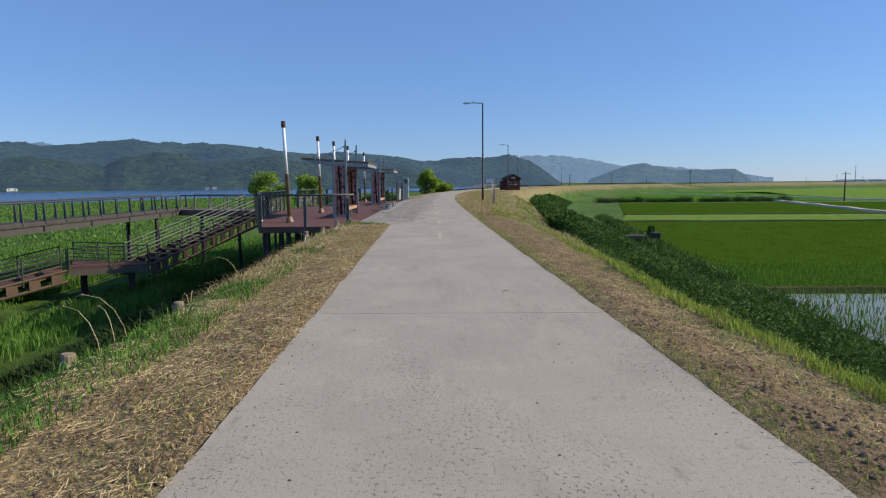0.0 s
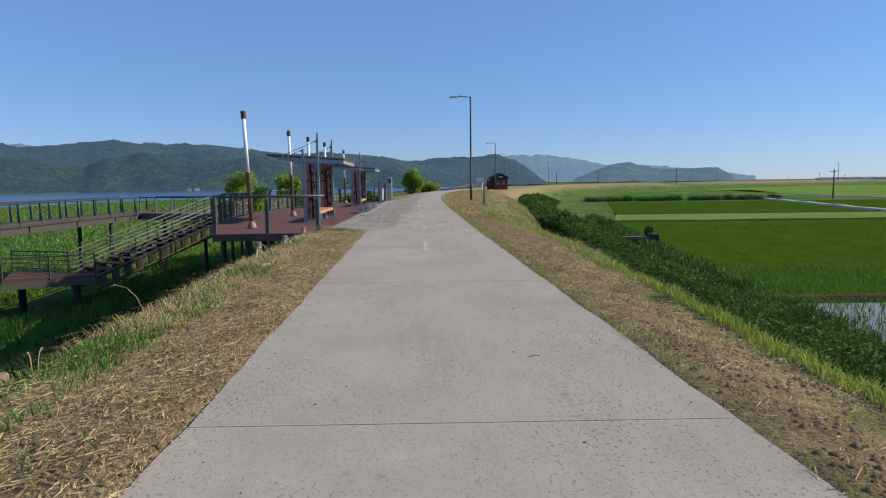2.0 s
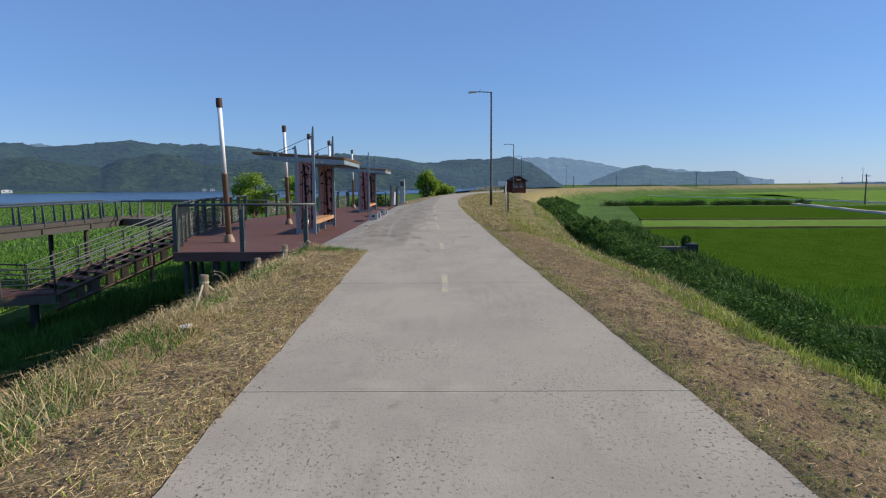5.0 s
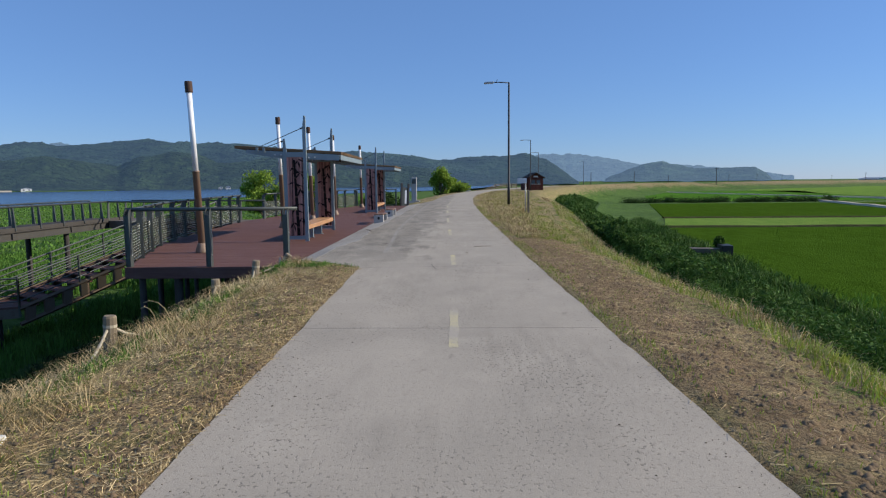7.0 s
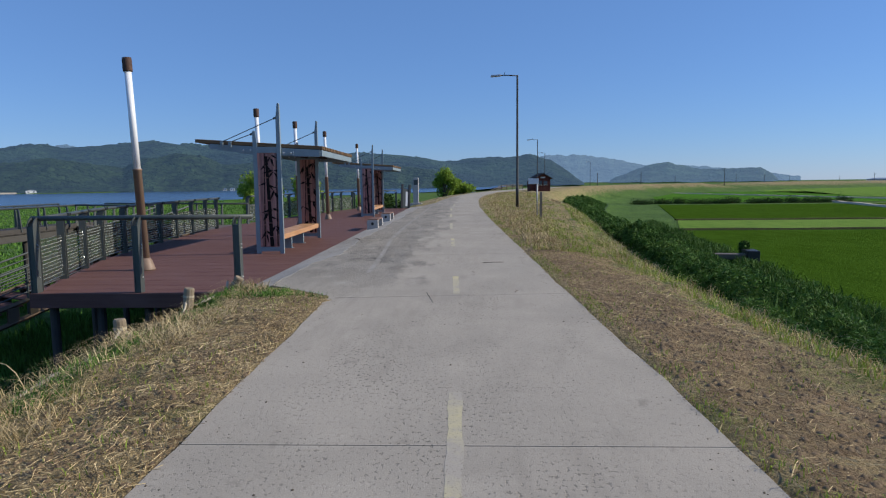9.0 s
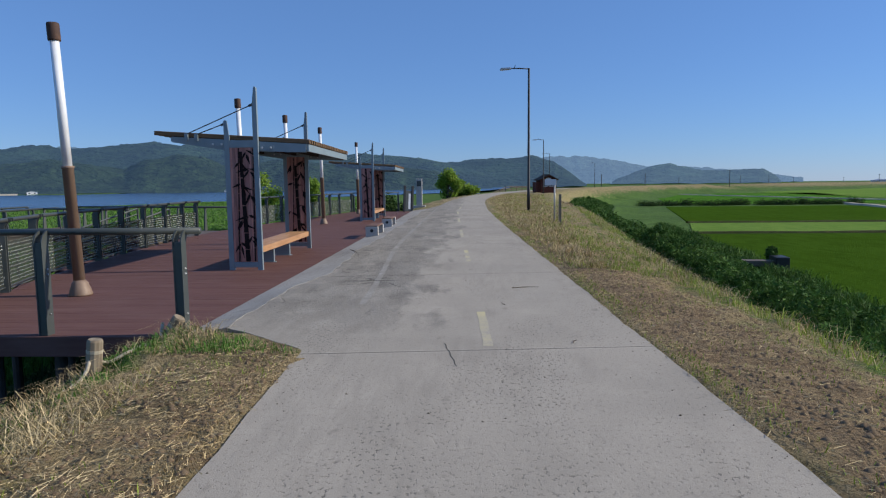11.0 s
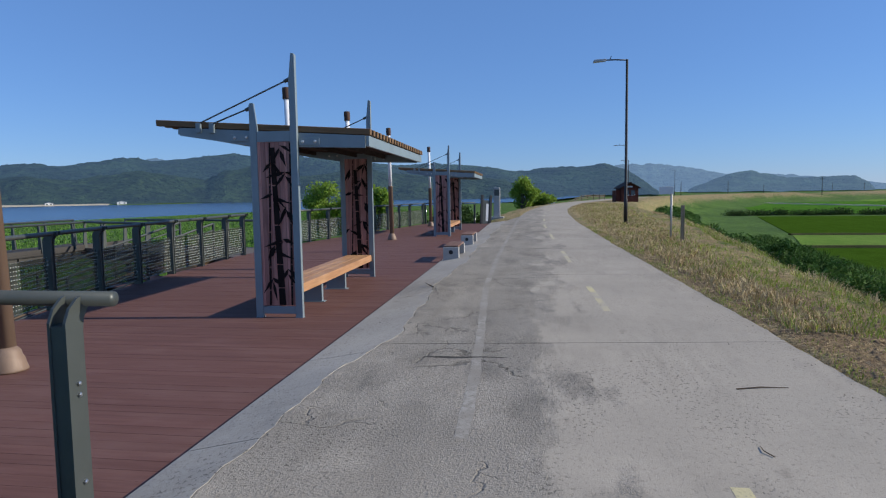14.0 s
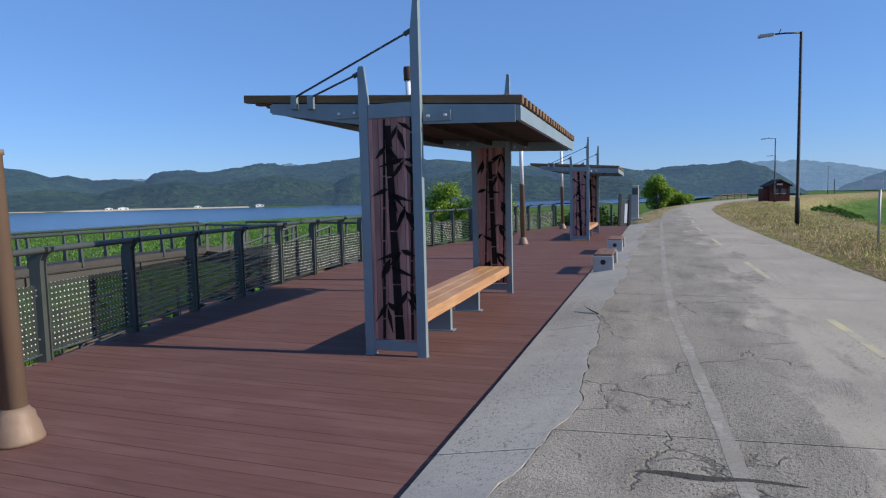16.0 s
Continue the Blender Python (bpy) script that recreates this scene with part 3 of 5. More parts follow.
SKEW = {22.29: 0.085, 27.4: 0.11}   # joints that cross the lane at a slant
for a, b in zip(JOINTS, JOINTS[1:]):
    slab("slab", a + 0.004, b - 0.004, lane_left, lambda y: road_x(y) + HALF + edge_wobble(y, 4), 0.0, ROAD, road, step=0.1 if 20 < a < 57 else 0.3, bev=0.002, skew=(SKEW.get(a, 0.0), SKEW.get(b, 0.0)))

apron = thing("pavement", label="pale concrete kerb strip between lane and deck", category="pavement", kind="structure")
AP_JOINTS = [23.3, 24.47, 26.78, 30.6, 34.9, 39.5, 44, 49, 54, 57.2]
for a, b in zip(AP_JOINTS, AP_JOINTS[1:]):
    slab("kerb_slab", a + 0.005, b - 0.005, lambda y: deck_right(y) + 0.02, lambda y: crack_x(y) - 0.003, 0.0, STRIP, apron, step=0.1, fall=0.115, bev=0.001)


def line_piece(name, y0, y1, cx, w, material, parent, z):
    n = max(1, int((y1 - y0) / 0.12))
    bm = bmesh.new()
    rows = []
    r = random.Random(int(y0 * 10))
    for i in range(n + 1):
        y = y0 + (y1 - y0) * i / n
        rows.append([bm.verts.new((cx(y) + s * w / 2 * r.uniform(0.88, 1.06) + 0.004 * math.sin(7 * y + s), y, z)) for s in (-1, 1)])
    for p, q in zip(rows, rows[1:]):
        bm.faces.new((p[0], p[1], q[1], q[0]))
    return part(name, bm, material, parent)


edge_line = line_piece("edge_line", 24.6, 75, lambda y: float(np.interp(y, [23, 26, 28.1, 31.3, 36, 54, 58, 75], [-1.45, -1.56, -1.69, -1.90, -2.02, -2.20, -2.23, -1.9])), 0.10, WHITE_LINE, road, 0.0012)
edge_line["label"] = "worn white edge line"
for y0, y1 in ((16.4, 18.2), (22.45, 24.1), (29.2, 31.5), (35.2, 38.0), (42.5, 45.4), (49.5, 52.3), (56.5, 59.3), (63.5, 66.5), (70.5, 73.5), (77, 80), (84, 87)):
    line_piece("centre_dash", y0, y1, lambda y: float(np.interp(y, [17, 23, 29, 35, 43, 52, 70, 90], [0.18, 0.08, -0.1, -0.3, -0.53, -0.75, -0.6, 0.6])), 0.10, YELLOW_LINE, road, 0.0012)

seal = bmesh.new()
rows = [[seal.verts.new((-0.34 + 0.14 * t + 0.006 * math.sin(t * 19) + s * 0.0045, 22.55 - 0.8 * t, 0.0014)) for s in (-1, 1)] for t in (i / 16 for i in range(17))]
for p, q in zip(rows, rows[1:]):
    seal.faces.new((p[0], q[0], q[1], p[1]))
TAR = concrete_mat("dull_black_tar", (0.075, 0.07, 0.062), (0.05, 0.047, 0.042), (0.10, 0.095, 0.085), 0.6)
part("crack_seal", seal, TAR, road, "dark sealed crack")
tar = bmesh.new()
rows = [[tar.verts.new((-2.15 + 0.85 * t, 26.62 + 0.06 * t + 0.012 * math.sin(t * 11) + s * (0.035 + 0.012 * math.sin(t * 7)) * math.sin(0.2 + 2.8 * t), 0.0013)) for s in (-1, 1)] for t in (i / 20 for i in range(21))]
for p, q in zip(rows, rows[1:]):
    tar.faces.new((p[0], q[0], q[1], p[1]))
part("tar_patch", tar, TAR, road, "dark tar smear across the worn concrete")

# ---- water, fields ----


def sheet(name, outline, z, material, label, category):
    bm = bmesh.new()
    bm.faces.new([bm.verts.new((x, y, z)) for x, y in outline])
    ob = link(name, bm, material)
    return tagged(ob, label, category, kind="structure")


sheet("water", [(-2600, -400), (-100, -100), (-100, 300), (0, 500), (60, 900), (60, 3000), (-2600, 3000)], -4.62, WATER, "calm blue lake beyond the marsh", "lake")


def paddy(name, outline, z, material, label):
    bm = bmesh.new()
    lo = [bm.verts.new((x, y, z - 0.4)) for x, y in outline]
    hi = [bm.verts.new((x, y, z)) for x, y in outline]
    bm.faces.new(hi)
    for i in range(len(lo)):
        j = (i + 1) % len(lo)
        bm.faces.new((lo[i], lo[j], hi[j], hi[i]))
    bmesh.ops.recalc_face_normals(bm, faces=bm.faces)
    return tagged(link(name, bm, material), label, "rice field", kind="structure")


paddy("rice_field", [(15.4, 31), (400, 24), (400, 74), (23.0, 84)], -3.94, PADDY, "deep green flooded rice field with dense seedlings")
paddy("rice_field", [(24, 85.5), (400, 75), (400, 91), (29, 101.5)], -3.93, PADDY3, "pale green strip of young rice")
paddy("rice_field", [(29.5, 103.5), (400, 93), (400, 150), (43, 158)], -3.94, PADDY, "deep green rice field beyond a bund")
paddy("rice_field", [(48, 172), (105, 169), (150, 300), (84, 320)], -3.94, PADDY2, "fresh green rice field beside the dike")
paddy("rice_field", [(118, 160), (500, 150), (620, 420), (150, 430)], -3.94, PADDY3, "pale green rice field far off")
paddy("rice_field", [(240, 445), (900, 430), (1400, 900), (420, 800)], -3.94, PADDY2, "fresh green rice field far off")
sheet("paddy_water", [(14.6, -40), (300, -40), (300, 22.5), (14.9, 29.5)], -3.95, PADWATER, "shallow flooded paddy water with sparse seedlings", "water")


def bund(name, x0, y0, x1, y1, w, h, material, label):
    d = Vector((x1 - x0, y1 - y0, 0))
    n = max(2, int(d.length / 6))
    nx, ny = -d.y / d.length, d.x / d.length
    bm = bmesh.new()
    rows = []
    for i in range(n + 1):
        t = i / n
        k = h * (1 + 0.15 * math.sin(i * 2.3))
        x, y = x0 + d.x * t, y0 + d.y * t
        rows.append([bm.verts.new((x + nx * s * w, y + ny * s * w, -4.05 + q * k)) for s, q in ((-0.5, 0), (-0.3, 1), (0.3, 1), (0.5, 0))])
    for p, q in zip(rows, rows[1:]):
        for k in range(3):
            bm.faces.new((p[k], p[k + 1], q[k + 1], q[k]))
    bmesh.ops.recalc_face_normals(bm, faces=bm.faces)
    return tagged(link(name, bm, material), label, "bund", kind="structure")


BUNDEARTH = field_mat("bund_earth", (0.10, 0.10, 0.045), (0.06, 0.075, 0.03), (0.14, 0.13, 0.065), 1.0)
bund("earth_bund", 23.5, 84.8, 400, 74.6, 1.0, 0.28, BUNDEARTH, "low grassy earth bund between rice fields")
bund("earth_bund", 29, 102.5, 400, 92, 1.2, 0.28, BUNDEARTH, "low grassy earth bund between rice fields")
bund("earth_bund", 15.0, 30.3, 300, 23.2, 0.9, 0.3, BUNDEARTH, "low grassy earth bund at the flooded paddy")
bund("field_lane", 88, 172, 62, 60, 2.2, 0.45, SAND, "pale concrete field lane between rice fields")
bund("field_lane", 78, 320, 118, 164, 2.2, 0.4, SAND, "pale concrete field lane between rice fields")

# ---- hills round the lake ----


def hill(name, profile, dist, depth, material, label, base=-4.5, seed=1, az=None):
    """A wooded ridge: profile of (bearing in degrees from +y, metres of height) at a distance from the walk."""
    bearings, heights = [p[0] for p in profile], [p[1] for p in profile]
    cols = int((bearings[-1] - bearings[0]) / 0.10)
    b = np.linspace(bearings[0], bearings[-1], cols)
    r = np.random.RandomState(seed)
    h = np.interp(b, bearings, heights)
    crest = 1.0
    for k, amp in ((0.5, 0.03), (1.3, 0.015), (2.9, 0.008), (5.3, 0.006), (9.0, 0.005)):
        crest = crest + amp * np.sin(b * k * 2 + r.rand() * 9)
    rows = 26
    verts = []
    for j in range(rows):
        t = j / (rows - 1)
        rise = (t * t * (3 - 2 * t)) ** 0.8
        d = dist + depth * t + (1 - t) * 12 * value_noise(b, b * 0, 1.0, seed) + 0.05 * depth * np.sin(b * 0.35 + 2.5 * t + seed)
        wob = 1 + 0.16 * np.sin(b * 0.55 + 2.0 * t + seed) * (1 - t)
        z = base + (h - base) * np.minimum(rise * wob, 1.0) * (crest if t > 0.97 else 0.985)
        sx, sy = np.radians(b) * dist, depth * t + 0 * b
        z = z + (1.6 * value_noise(sx, sy, 0.045, seed) + 1.1 * value_noise(sx, sy, 0.10, seed + 2) + 0.5 * value_noise(sx, sy, 0.23, seed + 5) + (0.3 if t > 0.95 else 0.0) * r.randn(cols)) * (0.35 + 0.65 * t) * max(1.0, dist / 1300)
        verts.append(np.stack([d * np.sin(np.radians(b)), d * np.cos(np.radians(b)), z], -1))
    back = verts[-1] * np.array([1.15, 1.15, 0])
    verts.append(back + np.array([0, 0, base]))
    rows += 1
    i = np.arange(rows * cols).reshape(rows, cols)
    faces = np.stack([i[:-1, :-1], i[:-1, 1:], i[1:, 1:], i[1:, :-1]], -1).reshape(-1, 4)
    ob = mesh_np(name, np.concatenate(verts), faces, material, smooth=True)
    return tagged(ob, label, "hill", kind="structure")


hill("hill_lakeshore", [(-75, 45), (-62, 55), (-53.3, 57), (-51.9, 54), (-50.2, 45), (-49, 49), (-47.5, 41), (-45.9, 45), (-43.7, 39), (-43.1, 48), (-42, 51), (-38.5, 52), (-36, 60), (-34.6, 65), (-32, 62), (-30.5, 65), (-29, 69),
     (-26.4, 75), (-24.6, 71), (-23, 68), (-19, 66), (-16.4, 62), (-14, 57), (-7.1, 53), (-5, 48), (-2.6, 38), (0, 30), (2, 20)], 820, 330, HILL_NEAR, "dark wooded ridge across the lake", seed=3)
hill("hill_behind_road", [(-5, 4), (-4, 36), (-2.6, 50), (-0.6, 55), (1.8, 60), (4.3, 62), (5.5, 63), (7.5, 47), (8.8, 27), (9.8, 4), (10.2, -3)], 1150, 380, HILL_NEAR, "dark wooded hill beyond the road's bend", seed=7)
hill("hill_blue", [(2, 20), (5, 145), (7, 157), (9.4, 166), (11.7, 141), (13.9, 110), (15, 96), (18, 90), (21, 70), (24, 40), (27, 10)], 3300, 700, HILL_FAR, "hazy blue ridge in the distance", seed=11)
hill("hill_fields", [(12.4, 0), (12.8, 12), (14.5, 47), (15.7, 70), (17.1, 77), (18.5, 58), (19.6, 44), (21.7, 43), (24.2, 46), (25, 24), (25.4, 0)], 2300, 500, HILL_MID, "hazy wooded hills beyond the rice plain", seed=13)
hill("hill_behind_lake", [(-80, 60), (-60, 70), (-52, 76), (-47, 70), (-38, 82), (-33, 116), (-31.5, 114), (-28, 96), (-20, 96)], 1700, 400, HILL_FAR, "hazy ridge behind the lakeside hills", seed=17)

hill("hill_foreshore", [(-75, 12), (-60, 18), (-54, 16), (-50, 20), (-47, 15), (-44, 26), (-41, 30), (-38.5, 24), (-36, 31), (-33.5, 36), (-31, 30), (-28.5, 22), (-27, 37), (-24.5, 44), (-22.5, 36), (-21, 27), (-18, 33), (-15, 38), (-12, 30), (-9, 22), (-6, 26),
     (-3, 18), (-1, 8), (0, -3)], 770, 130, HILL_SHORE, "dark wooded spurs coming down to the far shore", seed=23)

# ---- deck ----
deck = thing("deck", label="red-brown timber viewing deck beside the lane", category="deck", kind="structure")
BOARD = 0.1455
y = DECK_Y0
while y < DECK_Y1:
    a, b = max(deck_left(y), deck_left(y + BOARD)), min(deck_right(y), deck_right(y + BOARD))
    bm = box(a, y, DECK_Z - 0.03, b, y + BOARD - 0.003, DECK_Z + 0.0006 * math.sin(y * 31))
    part("board", bm, DECKWOOD, deck)
    y += BOARD
fascia = box(-6.87, DECK_Y0 - 0.05, DECK_Z - 0.24, -3.3, DECK_Y0 - 0.004, DECK_Z - 0.002, 0.006)
part("fascia", fascia, DECKWOOD, deck, "red-brown front fascia board")
for i in range(11):
    y0, y1 = DECK_Y0 + i * 3.05, DECK_Y0 + (i + 1) * 3.05
    bm = prism([(deck_left(y0) + 0.02, y0), (deck_left(y0) + 0.12, y0), (deck_left(y1) + 0.12, y1), (deck_left(y1) + 0.02, y1)], 2, DECK_Z - 0.24, DECK_Z - 0.034)
    part("edge_beam", bm, GIRDER, deck)
for i in range(14):
    yy = DECK_Y0 + 0.15 + i * 2.5
    part("cross_beam", box(deck_left(yy) + 0.13, yy - 0.06, DECK_Z - 0.24, -3.5, yy + 0.06, DECK_Z - 0.034), COLUMN, deck)
    for k, xx in enumerate(np.arange(deck_left(yy) + 0.3, -4.0, 1.5 if i else 0.8)):
        gz = float(ground_z(np.array([xx]), np.array([yy]))[0][0])
        if gz < DECK_Z - 0.3:
            leg = lathe([(0.07, gz - 0.2), (0.07, DECK_Z - 0.24)], 10)
            leg.transform(pose(xx, yy, 0))
            part("column", leg, COLUMN, deck)


def rail_post(parent, x, y, rz, h=1.25, w=0.10, flat=True):
    """Two steel cheeks bent over at the top, with the hand rail between them."""
    m = pose(x, y, 0, 0, 0, rz)
    for s in (-1, 1):
        out = [(-0.075, 0.0), (0.055, 0.0), (0.055, h - 0.20)]
        out += [(0.055 + 0.14 * (1 - math.cos(a)) * 0.75, h - 0.20 + 0.14 * math.sin(a)) for a in (math.radians(k) for k in (25, 50, 75, 90))]
        out += [(0.165, h - 0.06), (0.165, h - 0.01)]
        out += [(-0.075 + 0.22 * (1 - math.cos(a)) * 0.8, h - 0.19 + 0.18 * math.sin(a)) for a in (math.radians(k) for k in (90, 65, 40, 15))]
        bm = prism(out, 1, s * 0.045 - 0.008, s * 0.045 + 0.008)
        bm.transform(Matrix.Translation((0, 0, DECK_Z)) @ m)
        part("post_cheek", bm, RAIL, parent)
    web = box(-0.065, -0.0365, DECK_Z, 0.035, 0.0365, DECK_Z + h - 0.16)
    web.transform(m)
    post = part("post", web, RAIL, parent)
    for zz in (0.25, 0.72, 0.78):
        for s in (-1, 1):
            b = lathe([(0.012, 0), (0.012, 0.012), (0.006, 0.017)], 6)
            b.transform(m @ pose(-0.005, s * 0.053, DECK_Z + zz, -90 * s))
            part("bolt", b, CHROME, post, "bright steel bolt")


def rail_frame(a, b):
    """The heading of the inward side for a rail that runs from a to b with the deck on its right."""
    return math.degrees(math.atan2(b[1] - a[1], b[0] - a[0])) - 90


front = thing("front_railing", label="dark steel railing across the deck's front edge", category="railing")
for x in (-6.80, -5.08, -3.435):
    rail_post(front, x, DECK_Y0 + 0.06, 90)
part("handrail", tube([(-6.88, DECK_Y0 + 0.15, DECK_Z + 1.21), (-3.22, DECK_Y0 + 0.15, DECK_Z + 1.21)], 0.040, 14), RAIL, front, smooth=True)

FENCE_Y = [23.7, 25.1, 26.55, 28.02, 29.5, 31.03, 32.4, 34.0, 35.5, 37.2, 38.4]


def fence_run(name, pts, label, glass=True):
    ob = thing(name, label=label, category="railing")
    heads = []
    for i, p in enumerate(pts):
        q, r = pts[max(i - 1, 0)], pts[min(i + 1, len(pts) - 1)]
        rz = rail_frame(q, r)
        heads.append(rz)
        rail_post(ob, p[0], p[1], rz)
    top = []
    for p, rz in zip(pts, heads):
        a = radians(rz)
        top.append((p[0] + 0.09 * math.cos(a), p[1] + 0.09 * math.sin(a), DECK_Z + 1.21))
    part("handrail", tube(top, 0.036, 10), RAIL, ob, smooth=True)
    for p, q in zip(pts, pts[1:]):
        d = Vector((q[0] - p[0], q[1] - p[1], 0))
        rz = math.degrees(math.atan2(d.y, d.x))
        n = d.length
        if glass:
            g = part("panel", box(0.09, -0.004, 0.10, n - 0.09, 0.004, 0.84), DOTGLASS, ob, "smoky panel with white dots")
            g.matrix_basis = pose(p[0], p[1], DECK_Z, 0, 0, rz)
        low = tube([(0.04, 0, 0.085), (n - 0.04, 0, 0.085)], 0.012, 6)
        low.transform(pose(p[0], p[1], DECK_Z, 0, 0, rz))
        part("bottom_bar", low, RAIL, ob)
    return ob


fence_run("lake_railing", [(deck_left(v) + 0.05, v) for v in FENCE_Y], "dark steel railing with dotted smoky panels beside the lake")
fence_run("lake_railing", [(deck_left(v) + 0.05, v) for v in (41.9, 43.5, 45.1, 46.7, 48.3, 49.9, 51.5, 53.1, 54.7, 56.8)], "dark steel railing with dotted smoky panels on the far curve")
fence_run("end_railing", [(-7.6, 57.3), (-6.2, 57.3), (-4.7, 57.3)], "dark steel railing across the deck's far end", glass=False)

# ---- boardwalk bridge and stair over the marsh ----


def plain_railing(parent, a, b, spacing, h=0.95, r=0.028):
    """Twin flat posts and a round hand rail from a to b."""
    d = Vector(b) - Vector(a)
    n = max(1, round(d.length / spacing))
    for i in range(n + 1):
        p = Vector(a) + d * i / n
        out = [(-0.10, 0), (0.06, 0), (0.045, 0.08), (0.03, h - 0.1), (0.09, h - 0.02), (0.05, h), (-0.03, h - 0.05)]
        for s in (0.0,):
            bm = prism(out, 1, -0.03, 0.03)
            bm.transform(Matrix.Translation(p + d.normalized() * s) @ pose(0, 0, 0, 0, 0, math.degrees(math.atan2(d.y, d.x)) + 90))
            part("post", bm, RAIL, parent)
    part("handrail", tube([Vector(a) + Vector((0, 0, h)), Vector(b) + Vector((0, 0, h))], r + 0.012, 8), RAIL, parent, smooth=True)


BR_Z = -0.2
bridge = thing("boardwalk_bridge", label="straight steel boardwalk bridge with twin-post railing above the marsh", category="bridge")
part("deck_slab", box(-19.9, -8, BR_Z - 0.06, -17.5, 44, BR_Z), COLUMN, bridge)
for x in (-19.8, -17.6):
    part("girder", prism([(x - 0.07, BR_Z - 0.38), (x + 0.07, BR_Z - 0.38), (x + 0.07, BR_Z - 0.35), (x + 0.015, BR_Z - 0.34), (x + 0.015, BR_Z - 0.10), (x + 0.07, BR_Z - 0.09), (x + 0.07, BR_Z - 0.062), (x - 0.07, BR_Z - 0.062),
                          (x - 0.07, BR_Z - 0.09), (x - 0.015, BR_Z - 0.10), (x - 0.015, BR_Z - 0.34), (x - 0.07, BR_Z - 0.35)], 1, -8, 44), BRIDGESTEEL, bridge)
part("toe_board", box(-17.53, -8, BR_Z + 0.002, -17.49, 44, BR_Z + 0.13), COLUMN, bridge)
for i in range(14):
    part("stiffener", box(-17.58, -7 + i * 3.8, BR_Z - 0.35, -17.52, -6.96 + i * 3.8, BR_Z - 0.1), BRIDGESTEEL, bridge)
    if i in (0, 12):
        for x in (-19.6, -17.8):
            leg = lathe([(0.11, -4.6), (0.11, BR_Z - 0.38)], 10)
            leg.transform(pose(x, -7 + i * 3.8, 0))
            part("column", leg, COLUMN, bridge)
plain_railing(bridge, (-17.55, -8, BR_Z), (-17.55, 42.6, BR_Z), 1.55)
plain_railing(bridge, (-19.85, -8, BR_Z), (-19.85, 44, BR_Z), 1.55)

branch = thing("boardwalk_link", label="short boardwalk linking the deck with the marsh bridge", category="bridge")
part("deck_slab", prism([(-17.5, 41.6), (-9.35, 38.1), (-9.4, 41.2), (-17.5, 44)], 2, BR_Z - 0.06, BR_Z), GIRDER, branch)
part("girder", prism([(-17.5, 41.6), (-9.35, 38.1), (-9.3, 38.2), (-17.5, 41.7)], 2, BR_Z - 0.38, BR_Z - 0.062), GIRDER, branch)
part("girder", prism([(-17.5, 43.9), (-9.4, 41.1), (-9.4, 41.2), (-17.5, 44)], 2, BR_Z - 0.38, BR_Z - 0.062), GIRDER, branch)
for p in ((-16.5, 42.6), (-13.5, 41.2), (-10.5, 40.2)):
    c = lathe([(0.11, -4.6), (0.11, BR_Z - 0.38)], 10)
    c.transform(pose(p[0], p[1], 0))
    part("column", c, COLUMN, branch)
plain_railing(branch, (-17.5, 43.95, BR_Z), (-9.45, 41.2, BR_Z), 1.4)
plain_railing(branch, (-17.5, 41.65, BR_Z), (-12.9, 39.7, BR_Z), 1.4)

STAIR_TOP, STAIR_LOW = Vector((-10.9, 38.8, BR_Z)), Vector((-15.0, 31.4, -2.55))


def stair(name, top, low, width, steps, label, tail=0.0):
    """An open stair between two heights with block-shaped tread ends and barred rails."""
    ob = thing(name, label=label, category="stairs")
    run = Vector((low.x - top.x, low.y - top.y, 0))
    n = Vector((-run.y, run.x, 0)).normalized()
    if n.x > 0:
        n = -n
    rz = math.degrees(math.atan2(run.y, run.x))
    length, drop = run.length, top.z - low.z
    for i in range(steps):
        t = (i + 0.5) / steps
        z = top.z - drop * (i + 1) / steps
        c = top + run * t
        tr = box(-length / steps * 0.5, 0, -0.05, length / steps * 0.5, width, 0, 0.006)
        tr.transform(pose(c.x, c.y, z, 0, 0, rz) @ (Matrix.Identity(4) if (pose(0, 0, 0, 0, 0, rz) @ Vector((0, 1, 0))).dot(n) > 0 else Matrix.Translation((0, -width, 0))))
        part("tread", tr, DECKWOOD, ob)
        for side in (0.0, width):
            e = box(-length / steps * 0.25, -0.06, -0.52, length / steps * 0.25, 0.06, -0.052, 0.008)
            p = c + n * side
            e.transform(pose(p.x, p.y, z, 0, 0, rz))
            part("tread_block", e, STAIRBLOCK, ob, "tan timber block")
    for side in (0.0, width):
        a, b = top + n * side, low + n * side
        for off, r in ((-0.62, 0.085), (-0.08, 0.075)):
            part("stringer", tube([a + Vector((0, 0, off)), b + Vector((0, 0, off))], r, 4), STAIRBLOCK, ob)
        for k in range(5):
            zz = 0.18 + k * 0.2
            part("rail_bar", tube([a + Vector((0, 0, zz)), b + Vector((0, 0, zz))], 0.022 if k < 4 else 0.034, 6), RAIL, ob)
        m = max(2, round(length / 1.9))
        for i in range(m + 1):
            p = a + (b - a) * i / m
            part("post", box(p.x - 0.03, p.y - 0.03, p.z - 0.35, p.x + 0.03, p.y + 0.03, p.z + 1.0, 0.004), RAIL, ob)
    return ob


